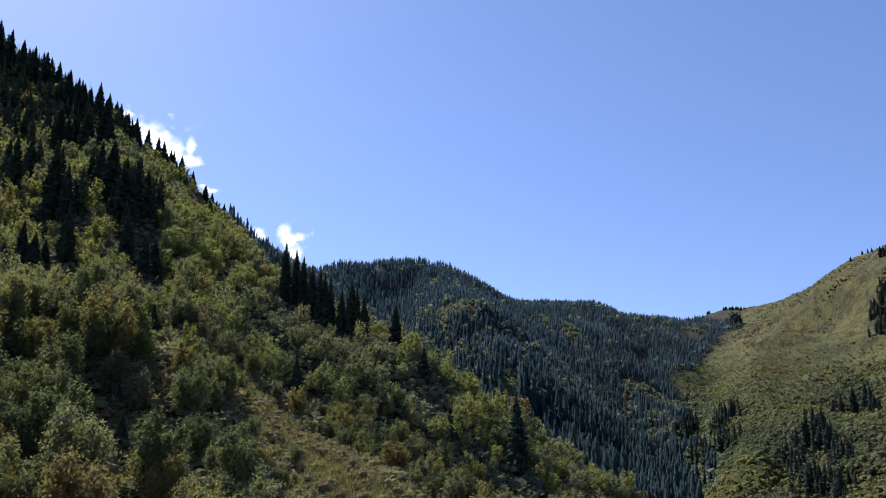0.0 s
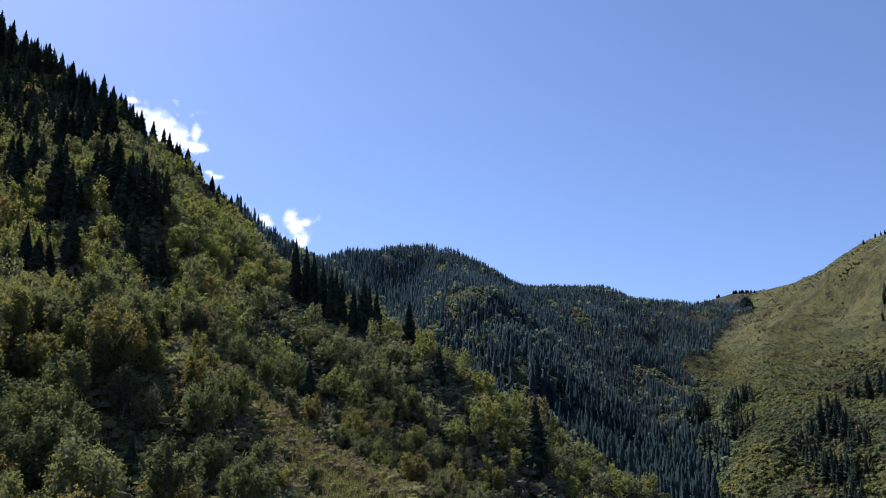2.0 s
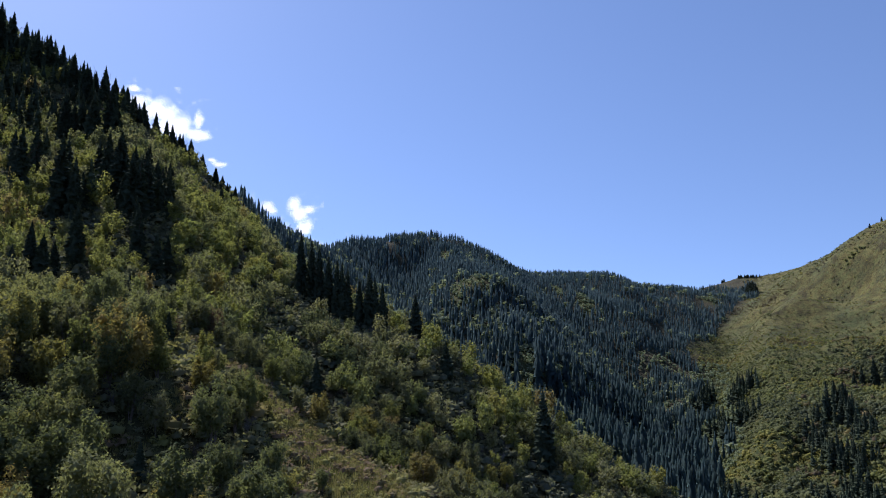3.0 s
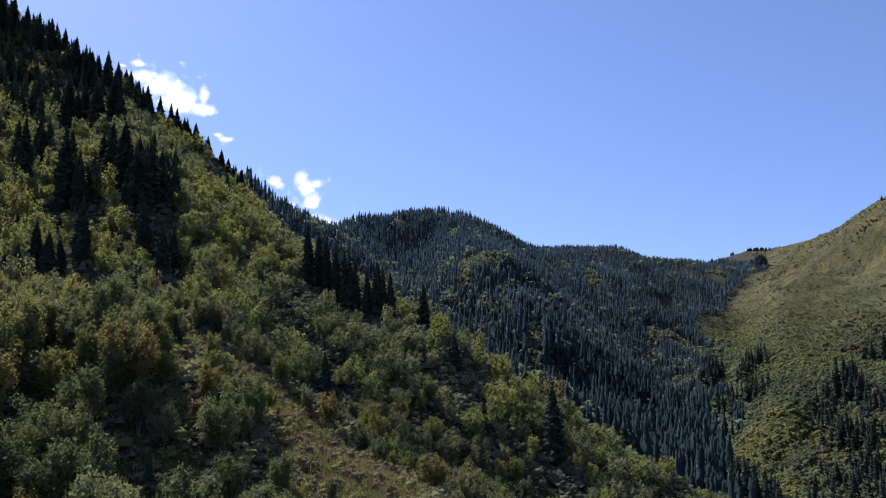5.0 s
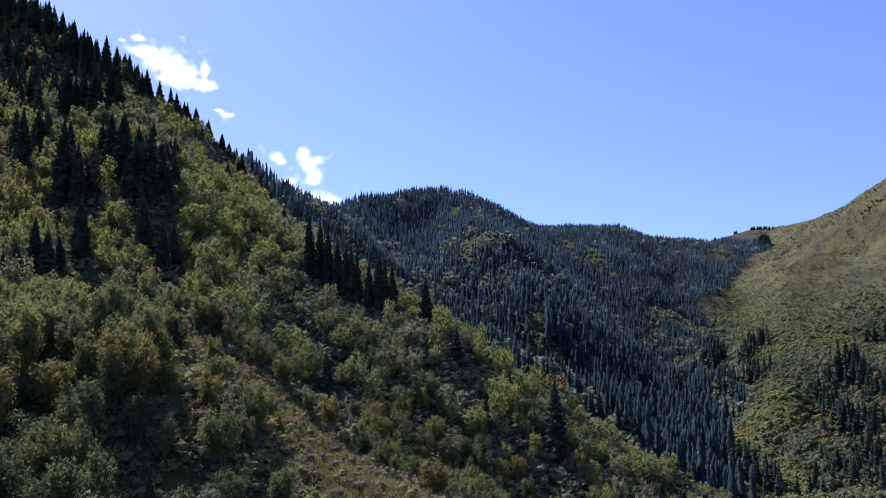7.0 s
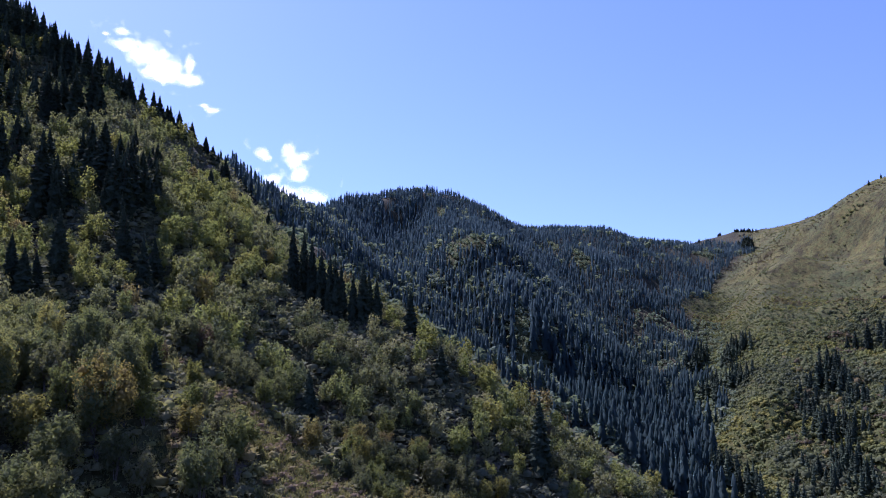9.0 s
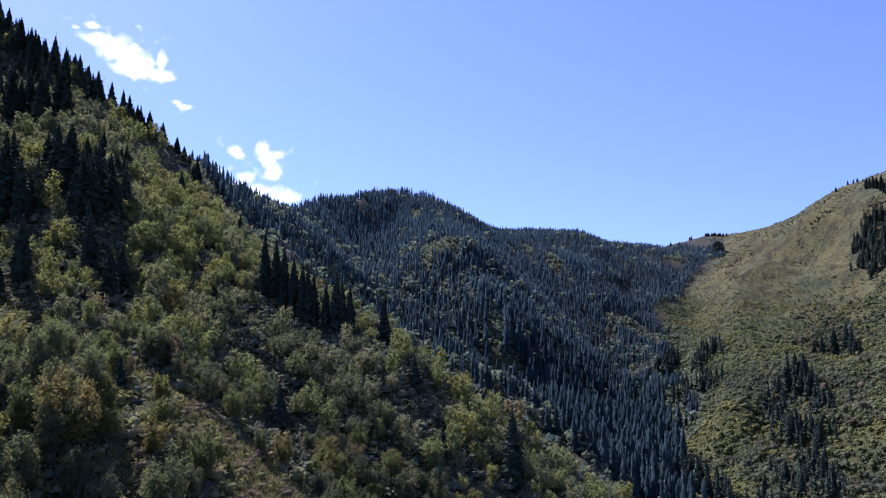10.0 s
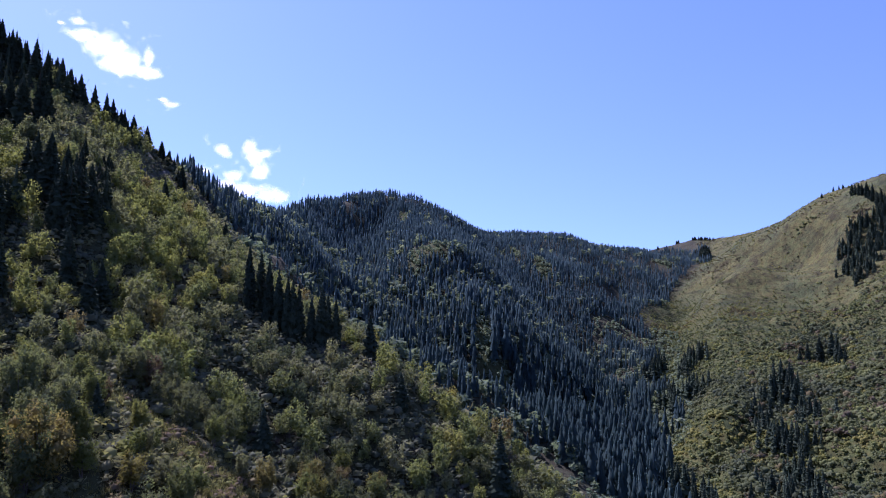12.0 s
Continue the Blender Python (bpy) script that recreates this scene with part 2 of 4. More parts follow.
def height(x, y):
    P = np.stack([np.ravel(x), np.ravel(y)], 1).astype(float)
    dr, hr = nearest(RIDGES, P)
    dv, hv = nearest(VALLEYS, P)
    r0 = 5 + 22 * np.clip((P[:, 1] - 450) / 250, 0, 1)
    dr, dv = np.sqrt(dr ** 2 + r0 ** 2) - r0, np.sqrt(dv ** 2 + r0 ** 2) - r0
    z = hv + (hr - hv) * dv / (dr + dv + 1e-9)
    free = np.clip(dr / 40, 0, 1)
    far = np.clip((P[:, 1] - 450) / 300, 0, 1)
    z += free * (2.2 + 5 * far) * (value_noise(P[:, 0], P[:, 1], 46) - 0.5) + (0.5 + far) * (value_noise(P[:, 0], P[:, 1], 13) - 0.5) * 1.6
    # ribs that run down the forested mountain
    wooded = np.clip(-side_of(P[:, 0], P[:, 1], FOREST_EDGE) / 70, 0, 1) * np.clip((P[:, 1] - 680) / 120, 0, 1) * np.clip((1700 - P[:, 1]) / 100, 0, 1)
    ribs = value_noise(P[:, 0] + 0.25 * P[:, 1], 0.3 * P[:, 1], 62) - 0.5 + 0.4 * (value_noise(P[:, 0] + 0.15 * P[:, 1], 0.4 * P[:, 1], 27) - 0.5)
    z += np.clip((dr - 35) / 90, 0, 1) * wooded * 34 * ribs
    open_hill = np.clip(side_of(P[:, 0], P[:, 1], FOREST_EDGE) / 60, 0, 1) * np.clip((P[:, 1] - 420) / 100, 0, 1) * np.clip((1600 - P[:, 1]) / 100, 0, 1)
    folds = value_noise(P[:, 0] + 0.8 * P[:, 1], 0.35 * (P[:, 1] - 0.8 * P[:, 0]), 58) - 0.5 + 0.45 * (value_noise(P[:, 0] + 0.8 * P[:, 1], 0.4 * (P[:, 1] - 0.8 * P[:, 0]), 23) - 0.5)
    z += np.clip((dr - 15) / 60, 0, 1) * open_hill * 15 * folds
    return z


def side_of(x, y, line):
    """Metres by which a place lies to the right (greater x) of a line given as x by y."""
    L = np.array(line, float)
    return np.asarray(x) - np.interp(y, L[:, 1], L[:, 0])


# edge of the spruce forest against the grassy hill
FOREST_EDGE = [(140, 200), (152, 420), (203, 560), (213, 640), (258, 740), (290, 840), (330, 960), (352, 1030), (350, 1099), (400, 1160), (453, 1227),
               (556, 1345), (600, 1450), (620, 1560), (620, 2500)]


# clearings in the far forest: x, y, half-width, half-length
CLEARINGS = [(22, 910, 16, 18), (2, 896, 8, 22), (-18, 1132, 7, 26), (213, 1188, 11, 34), (150, 1225, 8, 22), (176, 1250, 7, 20),
             (70, 758, 8, 34), (86, 722, 8, 16), (470, 1330, 16, 22), (520, 1480, 14, 22)]


def clearing(x, y):
    c = np.zeros(len(x))
    rough = 1.1 * (value_noise(x, y, 11) - 0.5) + 0.6 * (value_noise(x, y, 27) - 0.5)
    for a, b, u, v in CLEARINGS:
        c = np.maximum(c, np.clip(1.6 + rough - np.hypot((x - a) / u, (y - b) / v), 0, 1))
    return c


def grassy(x, y):
    """Dry grass strip along the low rib of the near slope."""
    axis = [(-118, 222), (-100, 207), (-70, 198), (-50, 190), (-38, 180), (-27, 165), (-18, 148), (-8, 130), (5, 105)]
    L = np.array(axis, float)
    d = side_of(x, y, L[::-1][np.argsort(L[::-1][:, 1])])
    strip = np.exp(-(d / 18.0) ** 2) * np.clip((212 - y) / 14, 0, 1)
    for a, b, w in ((-59, 155, 5), (-66, 138, 5), (-57, 141, 4), (-82, 131, 4), (-117, 214, 6), (-103, 196, 4), (-28, 285, 6)):
        strip = np.maximum(strip, np.exp(-((x - a) ** 2 + (y - b) ** 2) / w ** 2))
    return strip


def yellowing(x, y):
    """Where the leaves have begun to turn."""
    t = np.zeros(len(x))
    for a, b, w in ((-117, 214, 8), (-166, 264, 10), (-147, 281, 9), (-143, 268, 7), (-155, 300, 12), (-101, 330, 14), (-88, 300, 10), (-114, 262, 8), (-60, 330, 12), (15, 278, 12), (52, 262, 12)):
        t = np.maximum(t, np.exp(-((x - a) ** 2 + (y - b) ** 2) / w ** 2))
    return t


def steep_crest(x, y):
    """The steep stony flank just under the crest."""
    return np.clip((y - 345) / 40, 0, 1) * np.clip(1.4 - np.abs(side_of(x, y, [(-205, 340), (-165, 400), (-150, 450), (-160, 500)])) / 26, 0, 1) * np.clip((515 - y) / 15, 0, 1)


def bare_strip(x, y):
    """Share of bare rocky ground along the steep edge below the crest."""
    d = np.abs(side_of(x, y, [(-110, 425), (-118, 446), (-132, 464), (-150, 486), (-168, 506), (-178, 520), (-184, 545), (-186, 570)]))
    return np.clip(1.5 - d / 13, 0, 1) * np.clip((y - 425) / 20, 0, 1) * np.clip((585 - y) / 20, 0, 1)


def zones(x, y):
    """Meadow and bare rock shares of the ground."""
    s = side_of(x, y, FOREST_EDGE)
    meadow = np.clip(s / 30 + 0.5, 0, 1)
    spur = side_of(x, y, [(90, 0), (75, 250), (5, 300), (-80, 425), (-170, 514), (-170, 530)])
    near = np.clip(-spur / 10 + 0.5, 0, 1) * np.clip((530 - y) / 15, 0, 1)
    meadow = np.maximum(meadow, near * (0.45 + 0.45 * grassy(x, y)))
    meadow = np.maximum(meadow, 0.9 * clearing(x, y))
    rock = np.maximum(bare_strip(x, y), 0.6 * steep_crest(x, y)) * np.clip(value_noise(x, y, 9) * 2.4 - 0.5, 0, 1)
    return meadow, rock


def spaced(lo, a, b, hi, fine):
    """Coordinates that are fine between a and b and widen outwards."""
    out, step, v = [], fine, a
    while v > lo:
        step *= 1.22
        v -= step
        out.append(v)
    mid = list(np.arange(a, b + fine, fine))
    step, v, end = fine, mid[-1], []
    while v < hi:
        step *= 1.22
        v += step
        end.append(v)
    return np.array(out[::-1] + mid + end)


def mesh_from(name, verts, faces, mats=(), floats=None):
    me = bpy.data.meshes.new(name)
    faces = np.asarray(faces, np.int32)
    verts = np.asarray(verts, np.float32)
    k = faces.shape[1]
    me.vertices.add(len(verts))
    me.vertices.foreach_set("co", verts.ravel())
    me.loops.add(faces.size)
    me.loops.foreach_set("vertex_index", faces.ravel())
    me.polygons.add(len(faces))
    me.polygons.foreach_set("loop_start", np.arange(0, faces.size, k, dtype=np.int32))
    for key, values in (floats or {}).items():
        a = me.attributes.new(key, "FLOAT", "POINT")
        a.data.foreach_set("value", np.asarray(values, np.float32))
    me.update(calc_edges=True)
    for m in mats:
        me.materials.append(m)
    return me


LAND_X, LAND_Y = spaced(-4600, -420, 900, 4600, 7.0), spaced(-4600, 40, 1700, 4600, 7.0)
LAND_Z = height(*np.meshgrid(LAND_X, LAND_Y)).reshape(len(LAND_Y), len(LAND_X))


def ground_at(x, y):
    """Height of the finished ground under each place."""
    x, y = np.asarray(x, float), np.asarray(y, float)
    i = np.clip(np.searchsorted(LAND_X, x) - 1, 0, len(LAND_X) - 2)
    j = np.clip(np.searchsorted(LAND_Y, y) - 1, 0, len(LAND_Y) - 2)
    u, v = (x - LAND_X[i]) / (LAND_X[i + 1] - LAND_X[i]), (y - LAND_Y[j]) / (LAND_Y[j + 1] - LAND_Y[j])
    a, b, c, d = LAND_Z[j, i], LAND_Z[j, i + 1], LAND_Z[j + 1, i], LAND_Z[j + 1, i + 1]
    return (a * (1 - u) + b * u) * (1 - v) + (c * (1 - u) + d * u) * v


def build_land():
    xs, ys = LAND_X, LAND_Y
    X, Y = np.meshgrid(xs, ys)
    x, y = X.ravel(), Y.ravel()
    z = LAND_Z.ravel()
    nx, ny = len(xs), len(ys)
    i = np.arange(nx * ny).reshape(ny, nx)
    faces = np.stack([i[:-1, :-1], i[:-1, 1:], i[1:, 1:], i[1:, :-1]], -1).reshape(-1, 4)
    meadow, rock = zones(x, y)
    me = mesh_from("ground", np.stack([x, y, z], 1), faces, [GROUND], {"meadow": meadow, "rock": rock, "lush": np.maximum(np.maximum(clearing(x, y), (0.5 + 0.2 * grassy(x, y)) * (y < 320)), np.clip((85 - z) / 90, 0, 1) * np.clip(side_of(x, y, FOREST_EDGE) / 20, 0, 1))})
    me.polygons.foreach_set("use_smooth", np.ones(len(faces), bool))
    tagged(new("ground", me), "steep mountain valley slopes of dry grass and soil", "ground", kind="structure")


build_land()


# ---- plants ----
def spruce_crown(seed, boughs, slim=0.13, core=5, low=0.03):
    """A unit-high spruce crown: whorls of drooping boughs with hanging needles round a slender core. Returns vertices and triangles."""
    r = np.random.RandomState(seed)
    V, F = [], []
    fronds = max(24, boughs // 6)

    def reach(u):
        return slim * min(1.0, 1.75 * (1 - u) + 0.015) ** 0.88 * min(1.0, 0.72 + 1.7 * u)

    # ragged core of the densest needles
    rings = 7
    for k in range(rings + 1):
        u = k / rings
        for a in range(core):
            q = 0.46 * reach(u) * (0.6 + 0.8 * r.rand())
            t = 6.2832 * (a + 0.5 * (k % 2)) / core
            V.append((q * math.cos(t), q * math.sin(t), low + (0.98 - low) * u))
    for k in range(rings):
        for a in range(core):
            p, n, up = k * core + a, k * core + (a + 1) % core, core
            F += [(p, n, p + up), (n, n + up, p + up)]
    for k in range(fronds):
        u = ((k + r.rand()) / fronds) ** 1.15
        a = 2.39996 * k + 0.5 * r.randn()
        q = reach(u) * (0.62 + 0.48 * r.rand() + (0.25 * r.rand() if k % 7 == 0 else 0)) + 0.004
        z = low + 0.06 + (0.925 - low) * u
        drop = q * (0.35 + 0.75 * r.rand()) * (1.2 - 0.9 * u)
        c, t = math.cos(a), math.sin(a)
        half, mid = q * (0.2 + 0.16 * r.rand()) * (320 / fronds) ** 0.4 + 0.003, 0.55 * q
        hang = (0.25 + 0.6 * r.rand()) * q * (1.1 - 0.5 * u) + 0.008
        tilt = half * (r.rand() - 0.5)
        n = len(V)
        V += [(0.08 * q * c, 0.08 * q * t, z), (mid * c - half * t, mid * t + half * c, z - 0.62 * drop - 0.1 * q + tilt), (mid * c + half * t, mid * t - half * c, z - 0.62 * drop - 0.1 * q - tilt),
              (q * c, q * t, z - 0.85 * drop), (0.66 * q * c, 0.66 * q * t, z - 0.6 * drop - hang)]
        F += [(n, n + 1, n + 3), (n, n + 3, n + 2), (n, n + 4, n + 3)]
    # leading shoot
    base = len(V)
    V += [(0.007, 0, 0.94), (-0.004, 0.006, 0.94), (-0.004, -0.006, 0.94), (0, 0, 1.01)]
    F += [(base, base + 1, base + 3), (base + 1, base + 2, base + 3), (base + 2, base, base + 3)]
    return np.array(V), np.array(F)


def far_spruce(seed, tiers, spokes, slim):
    """A unit-high spruce for the far slopes: a few ragged skirts of needles. Returns vertices and triangles."""
    r = np.random.RandomState(seed)
    V, F = [], []
    for k in range(tiers):
        u = k / tiers
        z0 = 0.04 + 0.95 * u ** 0.92
        top = min(1.0, z0 + (2.3 + 0.8 * r.rand()) / tiers)
        rad = slim * min(1.0, (1 - u) * 1.6) ** 0.95 * (0.75 + 0.5 * r.rand()) + 0.005
        base, turn, n = len(V), r.rand() * 6.28, spokes * 2
        off = (r.rand(2) - 0.5) * 0.02
        V.append((off[0], off[1], top))
        for q in range(n):
            a = turn + 6.2832 * q / n + (r.rand() - 0.5) * 0.35
            d = rad * ((0.85 + 0.4 * r.rand()) if q % 2 == 0 else 0.55 + 0.25 * r.rand())
            V.append((off[0] + d * math.cos(a), off[1] + d * math.sin(a), z0 + (r.rand() - 0.6) * 0.7 / tiers))
        F += [(base, base + 1 + q, base + 1 + (q + 1) % n) for q in range(n)]
    return np.array(V), np.array(F)


def leaf_crown(seed, leaves, size, lobes=14, low=0.12, upright=0.5, shade_core=True):
    """A crown about one metre across and one high: leaf clumps strung up several leaders, each a loose shell of leaf sprays. Returns vertices and triangles."""
    r = np.random.RandomState(seed)
    leaders = max(2, min(6, lobes // 4))
    which = np.arange(lobes) % leaders
    turn = 6.2832 * (np.arange(leaders) + 0.6 * r.rand(leaders)) / leaders
    out = (0.17 + 0.2 * r.rand(leaders)) * (1.2 - 0.5 * upright)
    out[0] *= 0.3
    top = 0.97 - (0.5 - 0.25 * upright) * r.rand(leaders) * (out / 0.3)
    s = 0.12 + 0.88 * ((np.arange(lobes) // leaders) + r.rand(lobes)) / math.ceil(lobes / leaders)
    s = np.clip(s, 0, 1) ** 0.85
    R = (0.205 - 0.1 * s * (0.5 + 0.5 * upright)) * (0.75 + 0.5 * r.rand(lobes)) * (14 / lobes) ** 0.22
    away = out[which] * (0.45 + 0.55 * s) + 0.5 * R * (r.rand(lobes) - 0.3)
    spin = turn[which] + 0.9 * (r.rand(lobes) - 0.5)
    C = np.stack([away * np.cos(spin), away * np.sin(spin), low + 0.06 + (top[which] - low - 0.1) * s], 1)
    pick = r.choice(lobes, leaves, p=R ** 2 / (R ** 2).sum())
    d = r.randn(leaves, 3)
    d[:, 2] += 0.3
    d /= np.linalg.norm(d, axis=1)[:, None]
    shell = 0.45 + 0.6 * r.rand(leaves) ** 0.7 + np.where(r.rand(leaves) < 0.12, 0.35 * r.rand(leaves), 0)
    p = C[pick] + d * (R[pick] * shell)[:, None] * (1, 1, 1.12)
    p[:, 2] = np.clip(p[:, 2], 0.02, 1.05)
    nrm = d + (0, 0, 0.25) + 0.55 * r.randn(leaves, 3)
    nrm /= np.linalg.norm(nrm, axis=1)[:, None]
    a = np.cross(nrm, r.randn(leaves, 3))
    a /= np.linalg.norm(a, axis=1)[:, None]
    b = np.cross(nrm, a)
    q = size * (0.65 + 0.6 * r.rand(leaves, 1))
    V = np.stack([p - a * q * 0.5 - b * q * 0.55, p + a * q * 0.5 - b * q * 0.55, p + b * q * 1.15], 1).reshape(-1, 3)
    F = np.arange(leaves * 3).reshape(-1, 3)
    if not shade_core:
        return V, F
    # solid block inside each clump, added to stop light and deepen the shade
    star = np.array([(1, 0, 0), (0, 1, 0), (-1, 0, 0), (0, -1, 0), (0, 0, 1), (0, 0, -1)], float)
    sides = np.array([(0, 1, 4), (1, 2, 4), (2, 3, 4), (3, 0, 4), (1, 0, 5), (2, 1, 5), (3, 2, 5), (0, 3, 5)])
    core = C[:, None] + star[None] * (R[:, None] * (0.34 + 0.26 * r.rand(lobes, 6)))[:, :, None]
    core[:, :, 2] = np.clip(core[:, :, 2], 0.0, 1.0)
    return np.concatenate([V, core.reshape(-1, 3)]), np.concatenate([F, (sides[None] + (len(V) + 6 * np.arange(lobes))[:, None, None]).reshape(-1, 3)])


ICO = [(0, 0, 1)] + [(0.894 * math.cos(1.2566 * k), 0.894 * math.sin(1.2566 * k), 0.447) for k in range(5)] + [
    (0.894 * math.cos(1.2566 * k + 0.6283), 0.894 * math.sin(1.2566 * k + 0.6283), -0.447) for k in range(5)]
ICO_FACES = [f for k in range(5) for f in ((0, 1 + k, 1 + (k + 1) % 5), (1 + k, 6 + k, 1 + (k + 1) % 5), (1 + (k + 1) % 5, 6 + k, 6 + (k + 1) % 5))]


def bush_clump(seed, lumps, leaves, leaf):
    """A low rounded bush, one metre across and high: uneven lumps of close foliage with loose sprays on them. Returns vertices and triangles."""
    r = np.random.RandomState(seed)
    V, F = [], []
    for k in range(lumps):
        a, far = 2.4 * k + r.rand(), 0.0 if lumps == 1 else 0.16 + 0.12 * r.rand()
        R = (0.27 if lumps == 1 else 0.27) * (0.8 + 0.4 * r.rand())
        mid = np.array([far * math.cos(a), far * math.sin(a), 0.34 + 0.32 * r.rand() * (lumps > 1)])
        base = len(V)
        for p in ICO:
            q = mid + np.array(p) * R * (0.72 + 0.5 * r.rand()) * (1, 1, 1.05)
            V.append((q[0], q[1], max(0.0, q[2])))
        F += [(base + i, base + j, base + l) for i, j, l in ICO_FACES]
        for _ in range(leaves // lumps):
            d = r.randn(3) + (0, 0, 0.5)
            d /= np.linalg.norm(d)
            p, u, w = mid + d * R * (0.95 + (1.0 if lumps == 1 else 0.65) * r.rand()), r.randn(3), r.randn(3)
            base = len(V)
            V += [tuple(p + leaf * u * 0.5), tuple(p + leaf * w * 0.5), tuple(p + d * leaf)]
            F.append((base, base + 1, base + 2))
    return np.array(V, float), np.array(F)


def twig_crown(seed, twigs):
    """A bare or nearly bare shrub: thin twigs fanning out of one foot, forking once. Returns vertices and triangles."""
    r = np.random.RandomState(seed)
    V = []
    for k in range(twigs):
        a, lean = r.rand() * 6.2832, 0.12 + 0.4 * r.rand()
        foot = r.randn(3) * (0.06, 0.06, 0)
        tip = np.array([lean * math.cos(a), lean * math.sin(a), 0.55 + 0.45 * r.rand()])
        if k % 3:
            foot = foot + (tip - foot) * (0.35 + 0.4 * r.rand())
            tip = tip + r.randn(3) * (0.16, 0.16, 0.1)
        side = np.array([-math.sin(a + r.rand() * 3), math.cos(a), 0.2]) * (0.009 + 0.006 * r.rand())
        V += [foot - side, foot + side, tip]
    return np.array(V), np.arange(twigs * 3).reshape(-1, 3)


def stems(seed, count, tall, spread, thick, sides=5):
    """Tapered stems that lean outwards from one foot, each with two limbs. Returns vertices and quads."""
    r = np.random.RandomState(seed)
    V, F = [], []

    def tube(a, b, ra, rb):
        base = len(V)
        ax = (b - a) / np.linalg.norm(b - a)
        s = np.cross(ax, (0.3, 0.9, 0.2))
        s /= np.linalg.norm(s)
        t = np.cross(ax, s)
        for p, q in ((a, ra), (b, rb)):
            for k in range(sides):
                c = 6.2832 * k / sides
                V.append(p + (s * math.cos(c) + t * math.sin(c)) * q)
        for k in range(sides):
            F.append((base + k, base + (k + 1) % sides, base + sides + (k + 1) % sides, base + sides + k))

    for _ in range(count):
        a = r.rand() * 6.28
        out = np.array([math.cos(a), math.sin(a), 0]) * spread * (0.3 + 0.7 * r.rand())
        foot = np.array([0, 0, -0.06]) + out * 0.12
        mid = out * 0.5 + np.array([0, 0, tall * 0.5])
        tip = out + np.array([0, 0, tall])
        tube(foot, mid, thick, thick * 0.65)
        tube(mid, tip, thick * 0.65, thick * 0.2)
        for _ in range(2):
            side = r.randn(3) * 0.12
            side[2] = abs(side[2]) + 0.12
            tube(mid, mid + side, thick * 0.4, thick * 0.12)
    return np.array(V), np.array(F)


def part(name, mesh, parent, label=""):
    ob = new(name, mesh)
    ob.parent = parent
    return tagged(ob, label)


def thing(name, parts, label, category, group):
    ob = new(name)
    ob.empty_display_size = 0.5
    for n, me, lab in parts:
        part(n, me, ob, lab)
    return tagged(ob, label, category, group)


def put(ob, x, y, z, turn, wide, tall):
    """Places a plant of unit size."""
    ob.matrix_basis = Matrix.LocRotScale((x, y, z), Euler((0, 0, turn)), (wide, wide, tall))


def many(name, protos, x, y, z, wide, tall, tone, mat, label, category, seed=1, lean=0.0):
    """Joins many plants into one object of kind stuff."""
    r = np.random.RandomState(seed)
    pick, turn = r.randint(len(protos), size=len(x)), r.rand(len(x)) * 6.2832
    VV, FF, TT, base = [], [], [], 0
    for k, (V, F) in enumerate(protos):
        m = np.where(pick == k)[0]
        if not len(m):
            continue
        c, s = np.cos(turn[m])[:, None], np.sin(turn[m])[:, None]
        px = (V[None, :, 0] * c - V[None, :, 1] * s) * wide[m, None] + x[m, None]
        py = (V[None, :, 0] * s + V[None, :, 1] * c) * wide[m, None] + y[m, None]
        pz = V[None, :, 2] * tall[m, None] + z[m, None]
        VV.append(np.stack([px, py, pz], -1).reshape(-1, 3))
        FF.append((F[None] + (base + np.arange(len(m)) * len(V))[:, None, None]).reshape(-1, F.shape[1]))
        TT.append(np.repeat(tone[m], len(V)))
        base += len(m) * len(V)
    me = mesh_from(name, np.concatenate(VV), np.concatenate(FF), [mat], {"tone": np.concatenate(TT)})
    return tagged(new(name, me), label, category, kind="stuff")


def scatter(x0, x1, y0, y1, step, seed):
    """Jittered places over a rectangle of the plan."""
    r = np.random.RandomState(seed)
    X, Y = np.meshgrid(np.arange(x0, x1, step), np.arange(y0, y1, step))
    n = X.size
    return X.ravel() + (r.rand(n) - 0.5) * step * 1.1, Y.ravel() + (r.rand(n) - 0.5) * step * 1.1, r


def ridge_side(x, y):
    """Right of the near spur's crest and left of the forest's edge there is forest."""
    spur = np.where(y < 514, side_of(x, y, [(110, 200), (100, 240), (68, 257), (31, 278), (-3, 292), (-19, 294), (-56, 352), (-98, 425), (-140, 474), (-188, 514)]), 1e3)
    return spur


# spruces that stand apart: x, y, height
SPRUCES_CREST = [
    (-298, 440, 33), (-288, 438, 32), (-278, 436, 28), (-268, 433, 27), (-258, 430, 27), (-248, 428, 24), (-236, 420, 24), (-226, 413, 26),
    (-220, 409, 25), (-219, 415, 20), (-201, 391, 30), (-198, 397, 24), (-204, 419, 19), (-206, 429, 23), (-203, 434, 21), (-199, 438, 22),
    (-194, 445, 22), (-189, 450, 21), (-185, 450, 20), (-180, 450, 17), (-178, 450, 18), (-174, 454, 19), (-187, 512, 18), (-179, 519, 12),
    (-172, 511, 11), (-160, 504, 12), (-156, 504, 6), (-151, 508, 7),
    (-187, 512, 18), (-177, 512, 14), (-170, 507, 14), (-168, 512, 11), (-154, 486, 18), (-161, 529, 10), (-174, 586, 11),
    (-171, 592, 8), (-181, 656, 12), (-120, 356, 11), (-159, 493, 10), (-168, 595, 9),
]
